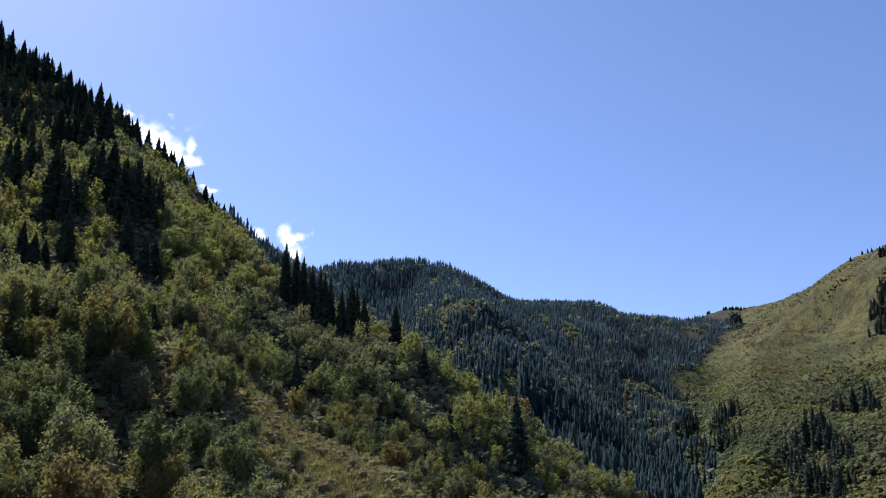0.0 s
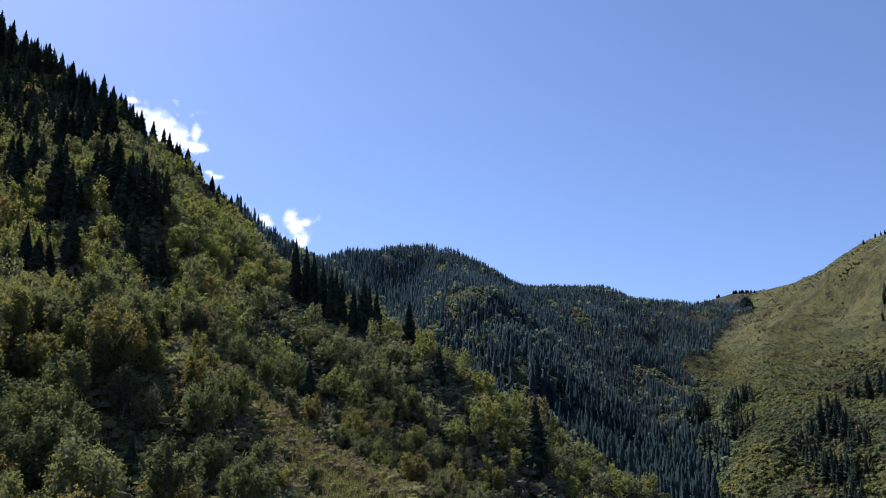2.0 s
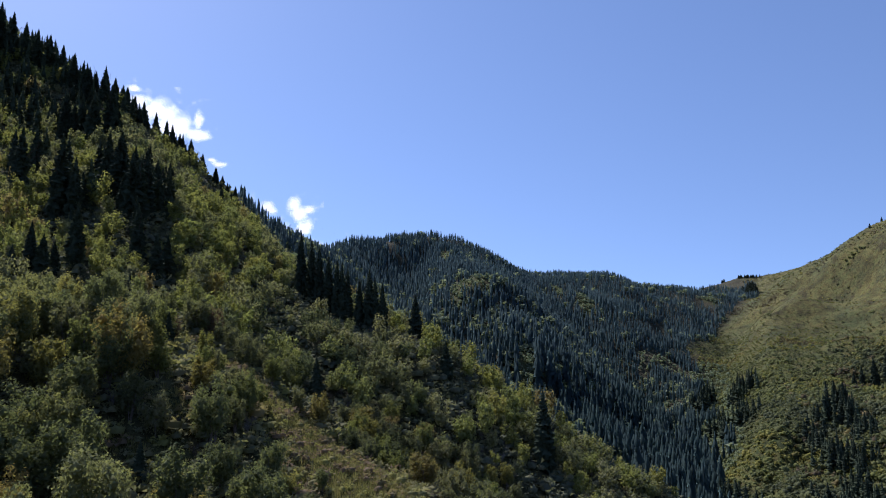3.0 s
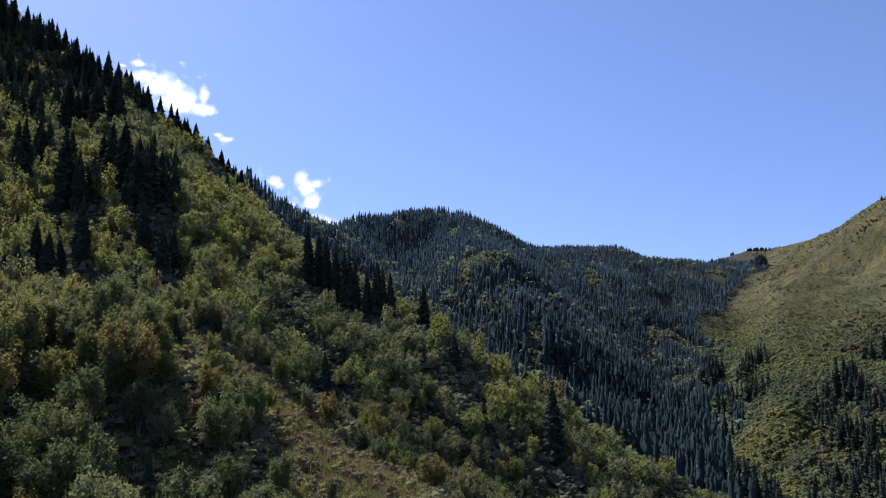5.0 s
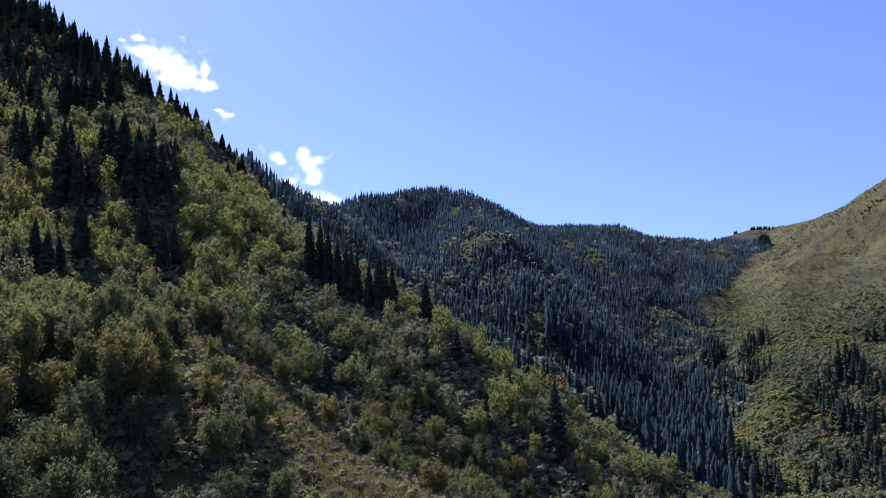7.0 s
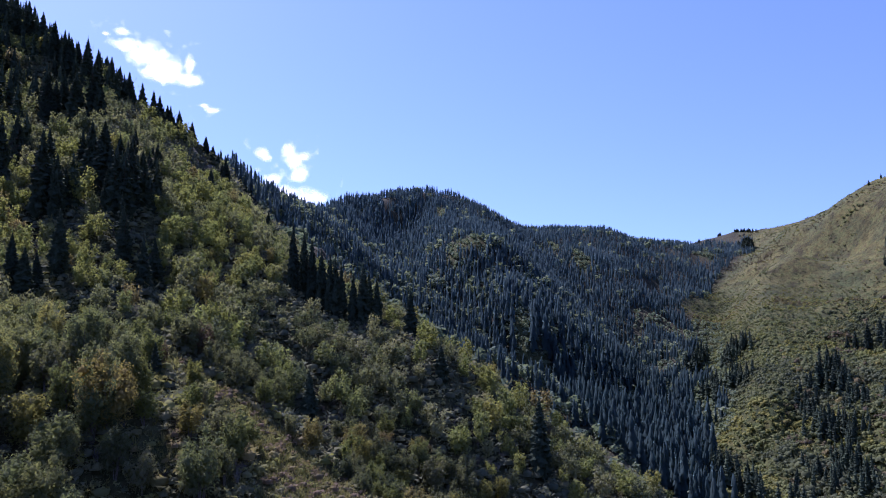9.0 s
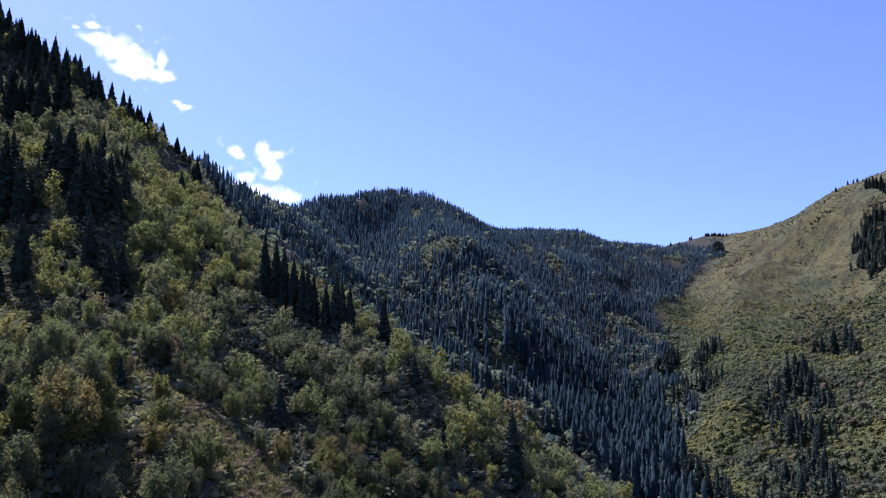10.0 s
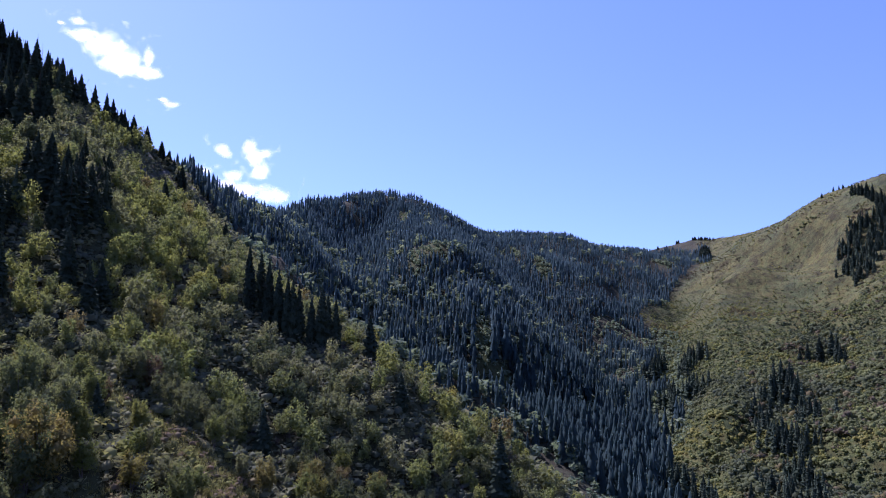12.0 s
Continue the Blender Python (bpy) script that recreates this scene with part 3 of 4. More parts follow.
SPRUCES_FACE = [
    (-198, 349, 25), (-149, 262, 33), (-143, 261, 25), (-185, 305, 22), (-177, 299, 12), (-194, 304, 21), (-143, 285, 26), (-135, 279, 29),
    (-142, 287, 17), (-125, 268, 26), (-128, 268, 17), (-122, 268, 26), (-122, 274, 27), (-124, 288, 20), (-112, 247, 20), (-119, 283, 15),
    (-146, 354, 10), (-143, 350, 10), (-155, 401, 12), (-123, 365, 13), (-101, 237, 18), (-102, 248, 16), (-129, 214, 17), (-124, 212, 15),
    (-124, 218, 11), (-130, 207, 12), (-133, 206, 9), (-122, 226, 21), (-115, 447, 12),
    (-199, 349, 25), (-194, 349, 21), (-196, 360, 22), (-188, 356, 24), (-182, 345, 27), (-176, 350, 29), (-171, 346, 22), (-197, 410, 20),
    (-201, 428, 18), (-197, 433, 20), (-201, 334, 11), (-158, 282, 23), (-179, 304, 11), (-183, 300, 14), (-177, 282, 28), (-143, 286, 22),
    (-143, 296, 20), (-138, 298, 16), (-130, 292, 21), (-131, 303, 12), (-137, 324, 12), (-137, 331, 11), (-146, 330, 14), (-136, 282, 10),
    (-151, 279, 10), (-139, 350, 9),
]
SPRUCES_SPUR = [
    (-66, 295, 28), (-63, 302, 26), (-59, 298, 26), (-55, 297, 25), (-51, 294, 25), (-49, 294, 25), (-47, 296, 23), (-42, 295, 20),
    (-38, 295, 25), (-36, 297, 22), (-33, 298, 20), (-19, 288, 19), (-45, 222, 16), (25, 249, 26), (-7, 262, 13), (-73, 180, 10),
    (-58, 133, 8),
]
SPRUCES_GROVE = [
    (302, 631, 24), (316, 642, 29), (335, 665, 30), (335, 650, 33), (326, 624, 29), (288, 612, 21), (285, 594, 20), (314, 595, 22),
    (311, 577, 22), (316, 577, 19), (277, 562, 25), (282, 559, 22), (287, 552, 21), (285, 538, 20), (295, 543, 15), (267, 521, 19),
    (267, 511, 25), (265, 500, 22), (248, 490, 20), (243, 507, 19), (259, 478, 21), (240, 481, 20), (400, 735, 22), (389, 730, 17),
    (411, 732, 33), (426, 736, 32), (414, 707, 30), (410, 695, 21), (408, 684, 16),
]
SPRUCES_VALLEY = [
    (326, 861, 32), (328, 852, 28), (333, 845, 27), (319, 856, 25), (286, 759, 28), (288, 744, 24), (288, 728, 21), (307, 911, 33),
    (289, 882, 31), (275, 787, 29), (269, 755, 28), (184, 541, 28), (189, 538, 28), (192, 532, 28), (165, 503, 24), (158, 499, 26),
    (197, 511, 24), (189, 506, 21), (197, 496, 20), (216, 483, 19),
]
SPRUCES_UPPER = [
    (606, 998, 20), (614, 994, 19), (624, 996, 18), (630, 992, 18), (634, 985, 19), (635, 974, 18), (646, 978, 18), (598, 964, 20),
    (613, 962, 17), (615, 944, 19), (654, 977, 20), (658, 966, 19), (585, 956, 18), (613, 977, 18), (625, 967, 18), (585, 930, 19),
    (596, 931, 19), (640, 956, 17), (664, 1062, 18), (665, 1056, 18), (665, 1047, 20), (666, 1041, 18), (664, 1029, 20),
    (663, 1021, 18), (662, 1012, 17), (668, 1052, 17), (670, 1036, 18), (668, 1020, 19), (656, 992, 25), (655, 982, 27), (657, 975, 28),
    (651, 974, 26), (648, 964, 26), (661, 984, 26), (689, 1150, 10), (693, 1141, 9), (696, 1135, 9), (661, 1137, 9), (668, 1001, 20), (661, 1002, 21),
]
SPRUCES_SADDLE = [
    (558, 1377, 24), (559, 1368, 26), (559, 1356, 27), (561, 1349, 22), (564, 1377, 21), (571, 1433, 14), (611, 1549, 8), (614, 1546, 9), (616, 1545, 8),
    (619, 1536, 9), (621, 1531, 8), (622, 1527, 9), (623, 1515, 8), (624, 1510, 9), (625, 1506, 8), (627, 1497, 8), (630, 1488, 7), (597, 1597, 9),
    (594, 1600, 8), (566, 1587, 7), (553, 1606, 10),
]

def build_spruces():
    """Spruces that can be told apart, each a thing with trunk and crown."""
    kinds = []
    for k in range(6):
        V, F = spruce_crown(200 + k, 1900, (0.15, 0.135, 0.16, 0.145, 0.13, 0.15)[k], 7)
        crown = mesh_from("spruce_crown", V, F, [NEEDLES])
        TV, TF = stems(300 + k, 1, 0.9, 0.015, 0.013)
        kinds.append(thing("spruce", [("trunk", mesh_from("spruce_trunk", TV, TF, [SPRUCE_BARK]), "straight grey-brown trunk"),
                                      ("crown", crown, "tiers of drooping dark needles")], "tall dark-green spruce on a steep slope", "spruce", "spruces"))
    r = random.Random(4)
    groups = [(SPRUCES_CREST, "dark spruce standing against the sky on the rocky crest", "spruces on the crest"),
              (SPRUCES_FACE, "tall dark spruce rising out of green broadleaf scrub", "spruces on the near slope"),
              (SPRUCES_SPUR, "dense dark-green spruce on the sunlit spur", "spruces on the spur"),
              (SPRUCES_GROVE, "dark spruce in a grove on the grassy hillside", "spruces in the hillside grove"),
              (SPRUCES_VALLEY, "slender dark spruce at the valley bottom", "spruces in the valley"),
              (SPRUCES_UPPER, "dark spruce near the top of the grassy hill", "spruces on the upper hill"),
              (SPRUCES_SADDLE, "small dark spruce on the open saddle", "spruces on the saddle")]
    used = set()
    for places, label, group in groups:
        pts = np.array(places, float)
        zs = ground_at(pts[:, 0], pts[:, 1])
        for (x, y, h), z in zip(places, zs):
            k = r.randrange(6)
            ob = kinds[k]
            if k in used:
                ob = copy_thing(kinds[k], Matrix())
            used.add(k)
            wide = h * r.uniform(0.95, 1.2) if h < 20 else h * r.uniform(0.85, 1.02)
            if places is SPRUCES_SADDLE:
                wide *= 2.0
            elif places is SPRUCES_CREST or places is SPRUCES_FACE:
                wide *= 1.08
            elif places is SPRUCES_UPPER:
                wide *= 1.15
            elif places is SPRUCES_SPUR:
                wide *= (1.05 if x > 0 else 1.2) if y < 270 else 0.86
            elif places is SPRUCES_VALLEY:
                wide *= 0.8
            put(ob, x, y, z - 0.4, r.uniform(0, 6.28), wide, h * 1.02)
            tagged(ob, label, "spruce", group)


build_spruces()


def build_grove_fill():
    """Smaller spruces that close up the groves of the grassy hill."""
    r = np.random.RandomState(14)
    core = np.array(SPRUCES_GROVE[:22] + SPRUCES_VALLEY + SPRUCES_UPPER[:18], float)
    p = np.concatenate([np.repeat(core, 6, 0), np.repeat(np.array(SPRUCES_UPPER[:18], float), 6, 0)])
    x, y = p[:, 0] + r.randn(len(p)) * 5, p[:, 1] + r.randn(len(p)) * 7
    tall = p[:, 2] * (0.6 + 0.4 * r.rand(len(p)))
    many("spruce_grove", [spruce_crown(80 + k, 220, 0.145) for k in range(6)], x, y, ground_at(x, y) - 0.4, tall * 1.1, tall, r.rand(len(p)), NEEDLES_MASS,
         "dark spruce groves on the grassy hillside", "grove", 9)
    p = np.repeat(np.array(SPRUCES_FACE[:20] + SPRUCES_CREST[:22], float), 2, 0)
    x, y = p[:, 0] + r.randn(len(p)) * 5, p[:, 1] + np.abs(r.randn(len(p))) * 7 + 2
    tall = np.minimum(p[:, 2], 24) * (0.6 + 0.35 * r.rand(len(p)))
    many("spruce_stand", [spruce_crown(90 + k, 600, 0.145) for k in range(6)], x, y, ground_at(x, y) - 0.4, tall * 1.1, tall, r.rand(len(p)), NEEDLES_MASS,
         "younger spruces crowded behind the tall ones", "spruce stand", 12)


build_grove_fill()

NEAR_EDGE = [(150, 190), (112, 240), (78, 262), (42, 282), (22, 296), (-2, 304), (-38, 352), (-82, 425), (-128, 474), (-178, 512), (-178, 530)]


def near_slope(x, y):
    """Metres inside the near slope, left of the spur's crest."""
    return -side_of(x, y, NEAR_EDGE)


def build_broadleaf():
    kinds = []
    for k in range(12):
        V, F = leaf_crown(500 + k, 4000 if k < 4 else 2000, 0.021 if k < 4 else 0.029, 22 + 3 * (k % 6), 0.1, (0.9, 0.5, 0.2, 0.75)[k % 4])
        TV, TF = stems(600 + k, 3 + k % 3, 0.62, 0.2, 0.016)
        kinds.append(thing("broadleaf_tree", [("trunk", mesh_from("tree_stems", TV, TF, [BARK]), "several slim grey stems"),
                                              ("crown", mesh_from("tree_crown", V, F, [LEAVES if k < 4 else SCALED_LEAVES]), "loose crown of small leaves")],
                           "bushy green broadleaf tree on a steep slope", "tree", "broadleaf trees on the near slope"))
    x, y, r = scatter(-340, 125, 85, 530, 5.9, 21)
    inside = near_slope(x, y)
    keep = (inside > -14) & (r.rand(len(x)) < 1 - 0.25 * np.clip((180 - y) / 30, 0, 1)) & (y + 0.5 * x > 62) & (x > -0.69 * y - 14) & (ground_at(x, y) > -0.145 * y - 14)
    keep &= r.rand(len(x)) > 1.4 * grassy(x, y)
    keep &= value_noise(x, y, 17) > 0.16 + 0.03 * np.clip((y - 190) / 40, 0, 1)
    high = np.clip((-x - 150) / 60, 0, 1) * np.clip((y - 250) / 80, 0, 1)
    keep &= r.rand(len(x)) > 0.2 * high
    keep &= r.rand(len(x)) > 0.6 * bare_strip(x, y)
    keep &= r.rand(len(x)) > 0.7 * steep_crest(x, y)
    for a, b, h in SPRUCES_FACE + SPRUCES_SPUR:
        d = math.hypot(a, b)
        clear = 0.75 * h + 5 if b > 255 and a > -70 else 0.45 * h + 3
        lone = b < 270 and a > -80
        clear += (15 if h > 15 else 6) if lone else 0
        along, across = ((a - x) * a + (b - y) * b) / d, ((a - x) * b - (b - y) * a) / d
        keep &= ~((np.abs(across) < (6.5 if lone else 4.6)) & (along > -4) & (along < clear))
    x, y = x[keep], y[keep]
    n = len(x)
    z = ground_at(x, y)
    size = 4.1 + 4.2 * r.rand(n) ** 1.6 + 2.4 * (value_noise(x, y, 40) - 0.5)
    size *= (1 + 0.6 * np.clip((195 - y) / 65, 0, 1)) * (1 + 0.1 * np.clip((-x - 50) / 40, 0, 1)) * (1 - 0.4 * np.clip(3 * grassy(x, y), 0, 1))
    size *= 1 - 0.3 * np.clip((16 - near_slope(x, y)) / 10, 0, 1)
    tall = size * (1.2 + 0.55 * r.rand(n))
    # left face and spur edge toned brighter yellow-green for the sun on them
    tone = np.clip(0.75 * value_noise(x, y, 34) + 0.1 + 0.75 * (r.rand(n) - 0.5) + 0.12 * np.clip((-x - 75) / 40, 0, 1) + 0.3 * np.clip((28 - near_slope(x, y)) / 16, 0, 1) + 0.12 * yellowing(x, y), 0, 0.84 + 0.13 * (r.rand(n) < 0.2))
    order = np.argsort(np.hypot(x, y))
    near = order[:300]
    rest = order[300:]
    q, used = random.Random(8), set()
    for c, i in enumerate(near):
        k = q.randrange(4) if size[i] > 8.5 or c < 50 else q.randrange(4, 12)
        ob = copy_thing(kinds[k], Matrix()) if k in used else kinds[k]
        used.add(k)
        put(ob, x[i], y[i], z[i] - 0.2, q.uniform(0, 6.28), size[i] * 1.3, tall[i])
        if tall[i] > 10:
            tagged(ob, "large rounded green broadleaf tree above lower scrub")
        elif tall[i] < 6.5:
            tagged(ob, "low bushy broadleaf tree among taller ones")
    a, b = rest[:len(rest) // 2], rest[len(rest) // 2:]
    for i, leaves, leaf, label in ((a, 680, 0.038, "thicket of green and yellowing broadleaf trees on the spur"),
                                   (b, 290, 0.052, "broadleaf thicket high on the slope below the spruces")):
        protos = [leaf_crown(700 + k + leaves, leaves, leaf, 16 + 2 * (k % 5), 0.1, (0.15, 0.5, 0.85)[k % 3]) for k in range(10)]
        many("broadleaf_thicket", protos, x[i], y[i], z[i] - 0.3, size[i] * 1.3, tall[i], tone[i], LEAVES_MASS, label, "thicket", 5)
    # low scrub between the trees
    x, y, r = scatter(-340, 125, 85, 530, 2.7, 23)
    keep = (near_slope(x, y) > -20) & (y + 0.5 * x > 60) & (r.rand(len(x)) < 0.9)
    keep &= (x > -0.69 * y - 10) & (ground_at(x, y) > -0.145 * y - 7)
    x, y = x[keep], y[keep]
    n = len(x)
    size = (1.3 + 2.2 * r.rand(n) ** 1.5) * (1 - 0.35 * grassy(x, y)) * (1 + 0.5 * (near_slope(x, y) < 4)) * 1.35
    # scrub toned darker up the slope, imitating the shade between the trees
    tone = np.clip((0.3 - 0.2 * np.clip((y - 190) / 40, 0, 1)) + 0.5 * grassy(x, y) + 0.6 * r.rand(n) ** 2, 0, 1)
    z = ground_at(x, y) - 0.2
    close = np.hypot(x, y) < 200
    for m, lumps, leaves, leaf, label in ((close, 1, 34, 0.16, "low scrub and tall weeds between the near trees"), (~close, 1, 13, 0.22, "low scrub and tall weeds between the trees")):
        protos = [bush_clump(800 + k, lumps, leaves, leaf) for k in range(8)]
        many("low_scrub", protos, x[m], y[m], z[m], size[m] * 1.5, size[m], tone[m], SCRUB_LEAVES, label, "scrub", 6)
    # grey shrubs that have shed most of their leaves
    x, y, r = scatter(-180, 110, 130, 330, 5.2, 27)
    keep = (near_slope(x, y) > 6) & (x > -0.74 * y) & (y + 0.5 * x > 75) & (value_noise(x, y, 21) + 0.5 * value_noise(x, y, 8) > 0.76) & (grassy(x, y) < 0.3)
    x, y = x[keep], y[keep]
    size = 1.6 + 2.0 * r.rand(len(x))
    many("bare_shrubs", [twig_crown(30 + k, 90) for k in range(8)], x, y, ground_at(x, y) - 0.2, size * 1.2, size, r.rand(len(x)), TWIGS,
         "grey leafless shrubs and dead sticks among the trees", "shrub", 13)
    # crest wood high on the near slope
    x, y, r = scatter(-330, -205, 300, 470, 8.0, 25)
    keep = (r.rand(len(x)) < 0.8) & (near_slope(x, y) > 4) & (y + 0.6 * x > 215) & (value_noise(x, y, 28) > 0.25)
    x, y = x[keep], y[keep]
    n = len(x)
    tall = 14 + 8 * r.rand(n)
    many("crest_spruces", [spruce_crown(60 + k, 400, 0.145) for k in range(6)], x, y, ground_at(x, y) - 0.4, tall, tall, r.rand(n), NEEDLES_MASS,
         "dark spruces crowded high on the slope", "forest", 7)


build_broadleaf()


# forest on the far slopes
def build_forest():
    protos = [far_spruce(40 + k, 4, 3, 0.09) for k in range(14)]
    x, y, r = scatter(-260, 640, 420, 1680, 4.6, 11)
    edge = side_of(x, y, FOREST_EDGE)
    keep = edge < 55 * (value_noise(x, y, 34) - 0.5) + 14 * (value_noise(x, y, 12) - 0.5) - 6
    # keep off the near side of the left crest and the back of the spur
    keep &= (ridge_side(x, y) > np.where(x < -60, 22, 45)) & ((y > 590) | ((x < -60) & (x > -125)) | ((x > -45) & (y > 415)))
    mixed_wood = (edge > -95) & (y > 640) & (y < 1080)
    keep &= ~mixed_wood | (value_noise(x, y, 24) > 0.42)
    keep &= ~((x < -215) & (y < 600))
    crest = np.array([(-197, 745), (-186, 900), (-157, 1030), (-85, 1220), (-4, 1270), (129, 1400), (307, 1480), (499, 1560), (640, 1590)], float)
    keep &= (y < np.interp(x, crest[:, 0], crest[:, 1]) + 45) | ((x < -190) & (x > -245) & (y < 1000))
    keep &= ~((x > 490) & (y > 1455 + 0.12 * (x - 490)))
    gap = value_noise(x, y, 55) * 0.55 + value_noise(x, y, 19) * 0.45
    low = np.clip((900 - y) / 250, 0, 1)
    keep &= gap > 0.2 + 0.1 * low
    keep &= (clearing(x, y) < 0.35) & (r.rand(len(x)) < np.where(y < 800, 0.55, 0.93))
    pale = keep & (r.rand(len(x)) < 0.3 * np.clip((1000 - y) / 200, 0.06, 1))
    keep &= ~pale
    xs, ys = x[keep], y[keep]
    n = len(xs)
    tall = 10 + 7 * r.rand(n) + 6 * (value_noise(xs, ys, 60) - 0.4)
    tall += 6 * np.clip((850 - ys) / 200, 0, 1)
    tall *= 1 - 0.2 * np.clip((ys - 1100) / 200, 0, 1) + 0.6 * np.clip((900 - ys) / 150, 0, 1) * np.clip((xs + 60) / 80, 0, 1)
    tall *= (0.8 + 0.4 * r.rand(n)) * (1 - 0.5 * np.clip((600 - ys) / 60, 0, 1) * np.clip((95 - xs) / 25, 0, 1))
    # paler with height: haze on the upper slopes put into the tone
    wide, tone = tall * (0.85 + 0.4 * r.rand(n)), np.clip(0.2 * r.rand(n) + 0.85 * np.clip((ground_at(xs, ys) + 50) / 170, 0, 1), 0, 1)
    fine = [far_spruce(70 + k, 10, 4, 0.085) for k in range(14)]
    for m, shapes, label in ((ys < 800, fine, "dark slender spruces filling the valley head"), (ys >= 800, protos, "dense dark spruce forest on the far mountainside, paled and blued for haze")):
        many("spruce_forest", shapes, xs[m], ys[m], ground_at(xs[m], ys[m]) - 0.4, wide[m], tall[m], tone[m], HAZY_NEEDLES, label, "forest", 3)
    # paler broadleaf trees in the gaps
    open_ = ~keep & (edge < 25) & (y > 640) & (y < 1050) & (r.rand(len(x)) < 0.8)
    open_ &= r.rand(len(x)) < 0.6
    open_ |= (clearing(x, y) > 0.35) & (r.rand(len(x)) < 0.6)
    open_ |= pale
    xb, yb = x[open_], y[open_]
    # low wood behind the spur
    xc, yc, _ = scatter(-60, 170, 325, 640, 9.0, 12)
    back = (ridge_side(xc, yc) > 12) & (side_of(xc, yc, FOREST_EDGE) < 0)
    tallish = np.concatenate([pale[open_], np.zeros(back.sum(), bool)])
    xb, yb = np.concatenate([xb, xc[back]]), np.concatenate([yb, yc[back]])
    m = len(xb)
    size = (4 + 4 * r.rand(m)) * (1 - 0.15 * np.clip(2 * clearing(xb, yb), 0, 1))
    size = np.where(tallish, size * 1.5 + 2, size)
    many("pale_broadleaf_wood", [leaf_crown(900 + k, 38, 0.19, 8, shade_core=False) for k in range(8)], xb, yb, ground_at(xb, yb) - 0.3, size * 1.3, size,
         np.clip(0.5 + 0.6 * (r.rand(m) - 0.5) - 0.4 * (yb < 600), 0, 1), HAZY_PALE_LEAVES, "paler broadleaf trees in gaps of the forest", "wood", 4)


build_forest()


def build_hill_scrub():
    """Shrubs of the grassy hill: small and sparse above, larger and dense towards the valley."""
    x, y, r = scatter(150, 780, 380, 1520, 4.2, 31)
    edge = side_of(x, y, FOREST_EDGE)
    z = ground_at(x, y)
    low = np.clip((75 - z) / 110, 0, 1)
    along, over = x + 0.8 * y, 0.4 * (y - 0.8 * x)
    drift = value_noise(along, over, 34) * 0.6 + value_noise(x, y, 12) * 0.4
    patch = np.maximum(np.clip(1.3 - np.hypot((x - 645) / 13, (y - 1017) / 17), 0, 1), np.clip(1.2 - np.hypot((x + 0.75 * y - 1446) / 9, (y - 1104) / 24), 0, 1))
    line = np.interp(x, [280, 370, 450, 553, 660], [750, 790, 838, 905, 945])
    thick = np.clip((line + 30 * (value_noise(x, y, 22) - 0.5) - y) / 22, 0, 1) * np.clip((x - np.interp(y, [480, 560, 640, 720, 790], [212, 240, 288, 314, 335])) / 14 + 0.5, 0, 1)
    thick *= np.clip(3.2 * (0.6 * value_noise(x, y, 26) + 0.4 * value_noise(x, y, 11)) - 0.75, 0, 1)
    dense = patch + thick + 0.34 + 1.3 * low * (0.35 + drift) + 2.4 * np.clip(drift - 0.5, 0, 1)
    keep = (edge > -8) & (r.rand(len(x)) < dense) & (x < 500 + 0.25 * y) & (x < 0.72 * y + 25)
    x, y, z, low, patch, thick, drift, along, over = (v[keep] for v in (x, y, z, low, patch, thick, drift, along, over))
    n = len(x)
    size = 1.2 + 1.7 * r.rand(n) ** 2 + 1.8 * np.clip(drift - 0.45, 0, 1) + low * (0.5 + 3.2 * r.rand(n) ** 1.6) + 2.2 * patch + thick * (0.8 + 3.2 * r.rand(n) ** 2)
    wide = size * (1.05 + 0.5 * r.rand(n))
    broad = value_noise(along, over, 60)
    tone = np.clip(0.52 + 0.9 * (drift - 0.45) * (1 - low) - 0.12 * low + 0.8 * (broad - 0.5) + 0.5 * (r.rand(n) - 0.5), 0, 1 - 0.28 * low) * (1 - 0.5 * thick) + 0.75 * thick * (r.rand(n) < 0.18)
    big = size > 2.7
    for m, lumps, leaves, leaf, name, label in ((~big, 1, 12, 0.22, "hill_scrub", "olive and russet scrub dotted over the grassy hillside"),
                                                (big, 2, 19, 0.195, "hill_bushes", "rounded olive bushes crowded on the lower hillside")):
        many(name, [bush_clump(950 + k, lumps, leaves, leaf) for k in range(8)], x[m], y[m], z[m] - 0.2, wide[m], size[m], tone[m], HILL_LEAVES, label, "scrub", 8)


build_hill_scrub()


def build_grass():
    """Tufts of dry grass on the open strip of the near slope and along the spur."""
    x, y, r = scatter(-130, 60, 110, 310, 1.0, 41)
    keep = (r.rand(len(x)) < 1.2 * grassy(x, y) * np.clip((230 - y) / 20, 0, 1)) | ((np.abs(near_slope(x, y) - 14) < 9) & (r.rand(len(x)) < 0.3))
    x, y = x[keep], y[keep]
    n = len(x)
    V, F = [], []
    for k in range(12):
        a, lean, tall, out = 2.4 * k, 0.12 + 0.1 * (k % 4), 0.6 + 0.12 * (k % 5), 0.07 * (k % 6)
        c, q = math.cos(a), math.sin(a)
        V += [(out * c - 0.05 * q, out * q + 0.05 * c, 0), (out * c + 0.05 * q, out * q - 0.05 * c, 0), ((out + lean) * c, (out + lean) * q, tall)]
        F.append((3 * k, 3 * k + 1, 3 * k + 2))
    size = 0.9 + 1.0 * r.rand(n) ** 2
    many("dry_grass", [(np.array(V, float), np.array(F))], x, y, ground_at(x, y) - 0.05, size * 1.3, size, np.clip(0.4 * value_noise(x, y, 7) + 0.6 * r.rand(n), 0, 1), DRY_GRASS,
         "tufts of dry yellow-brown grass on the open slope", "grass", 10)


build_grass()


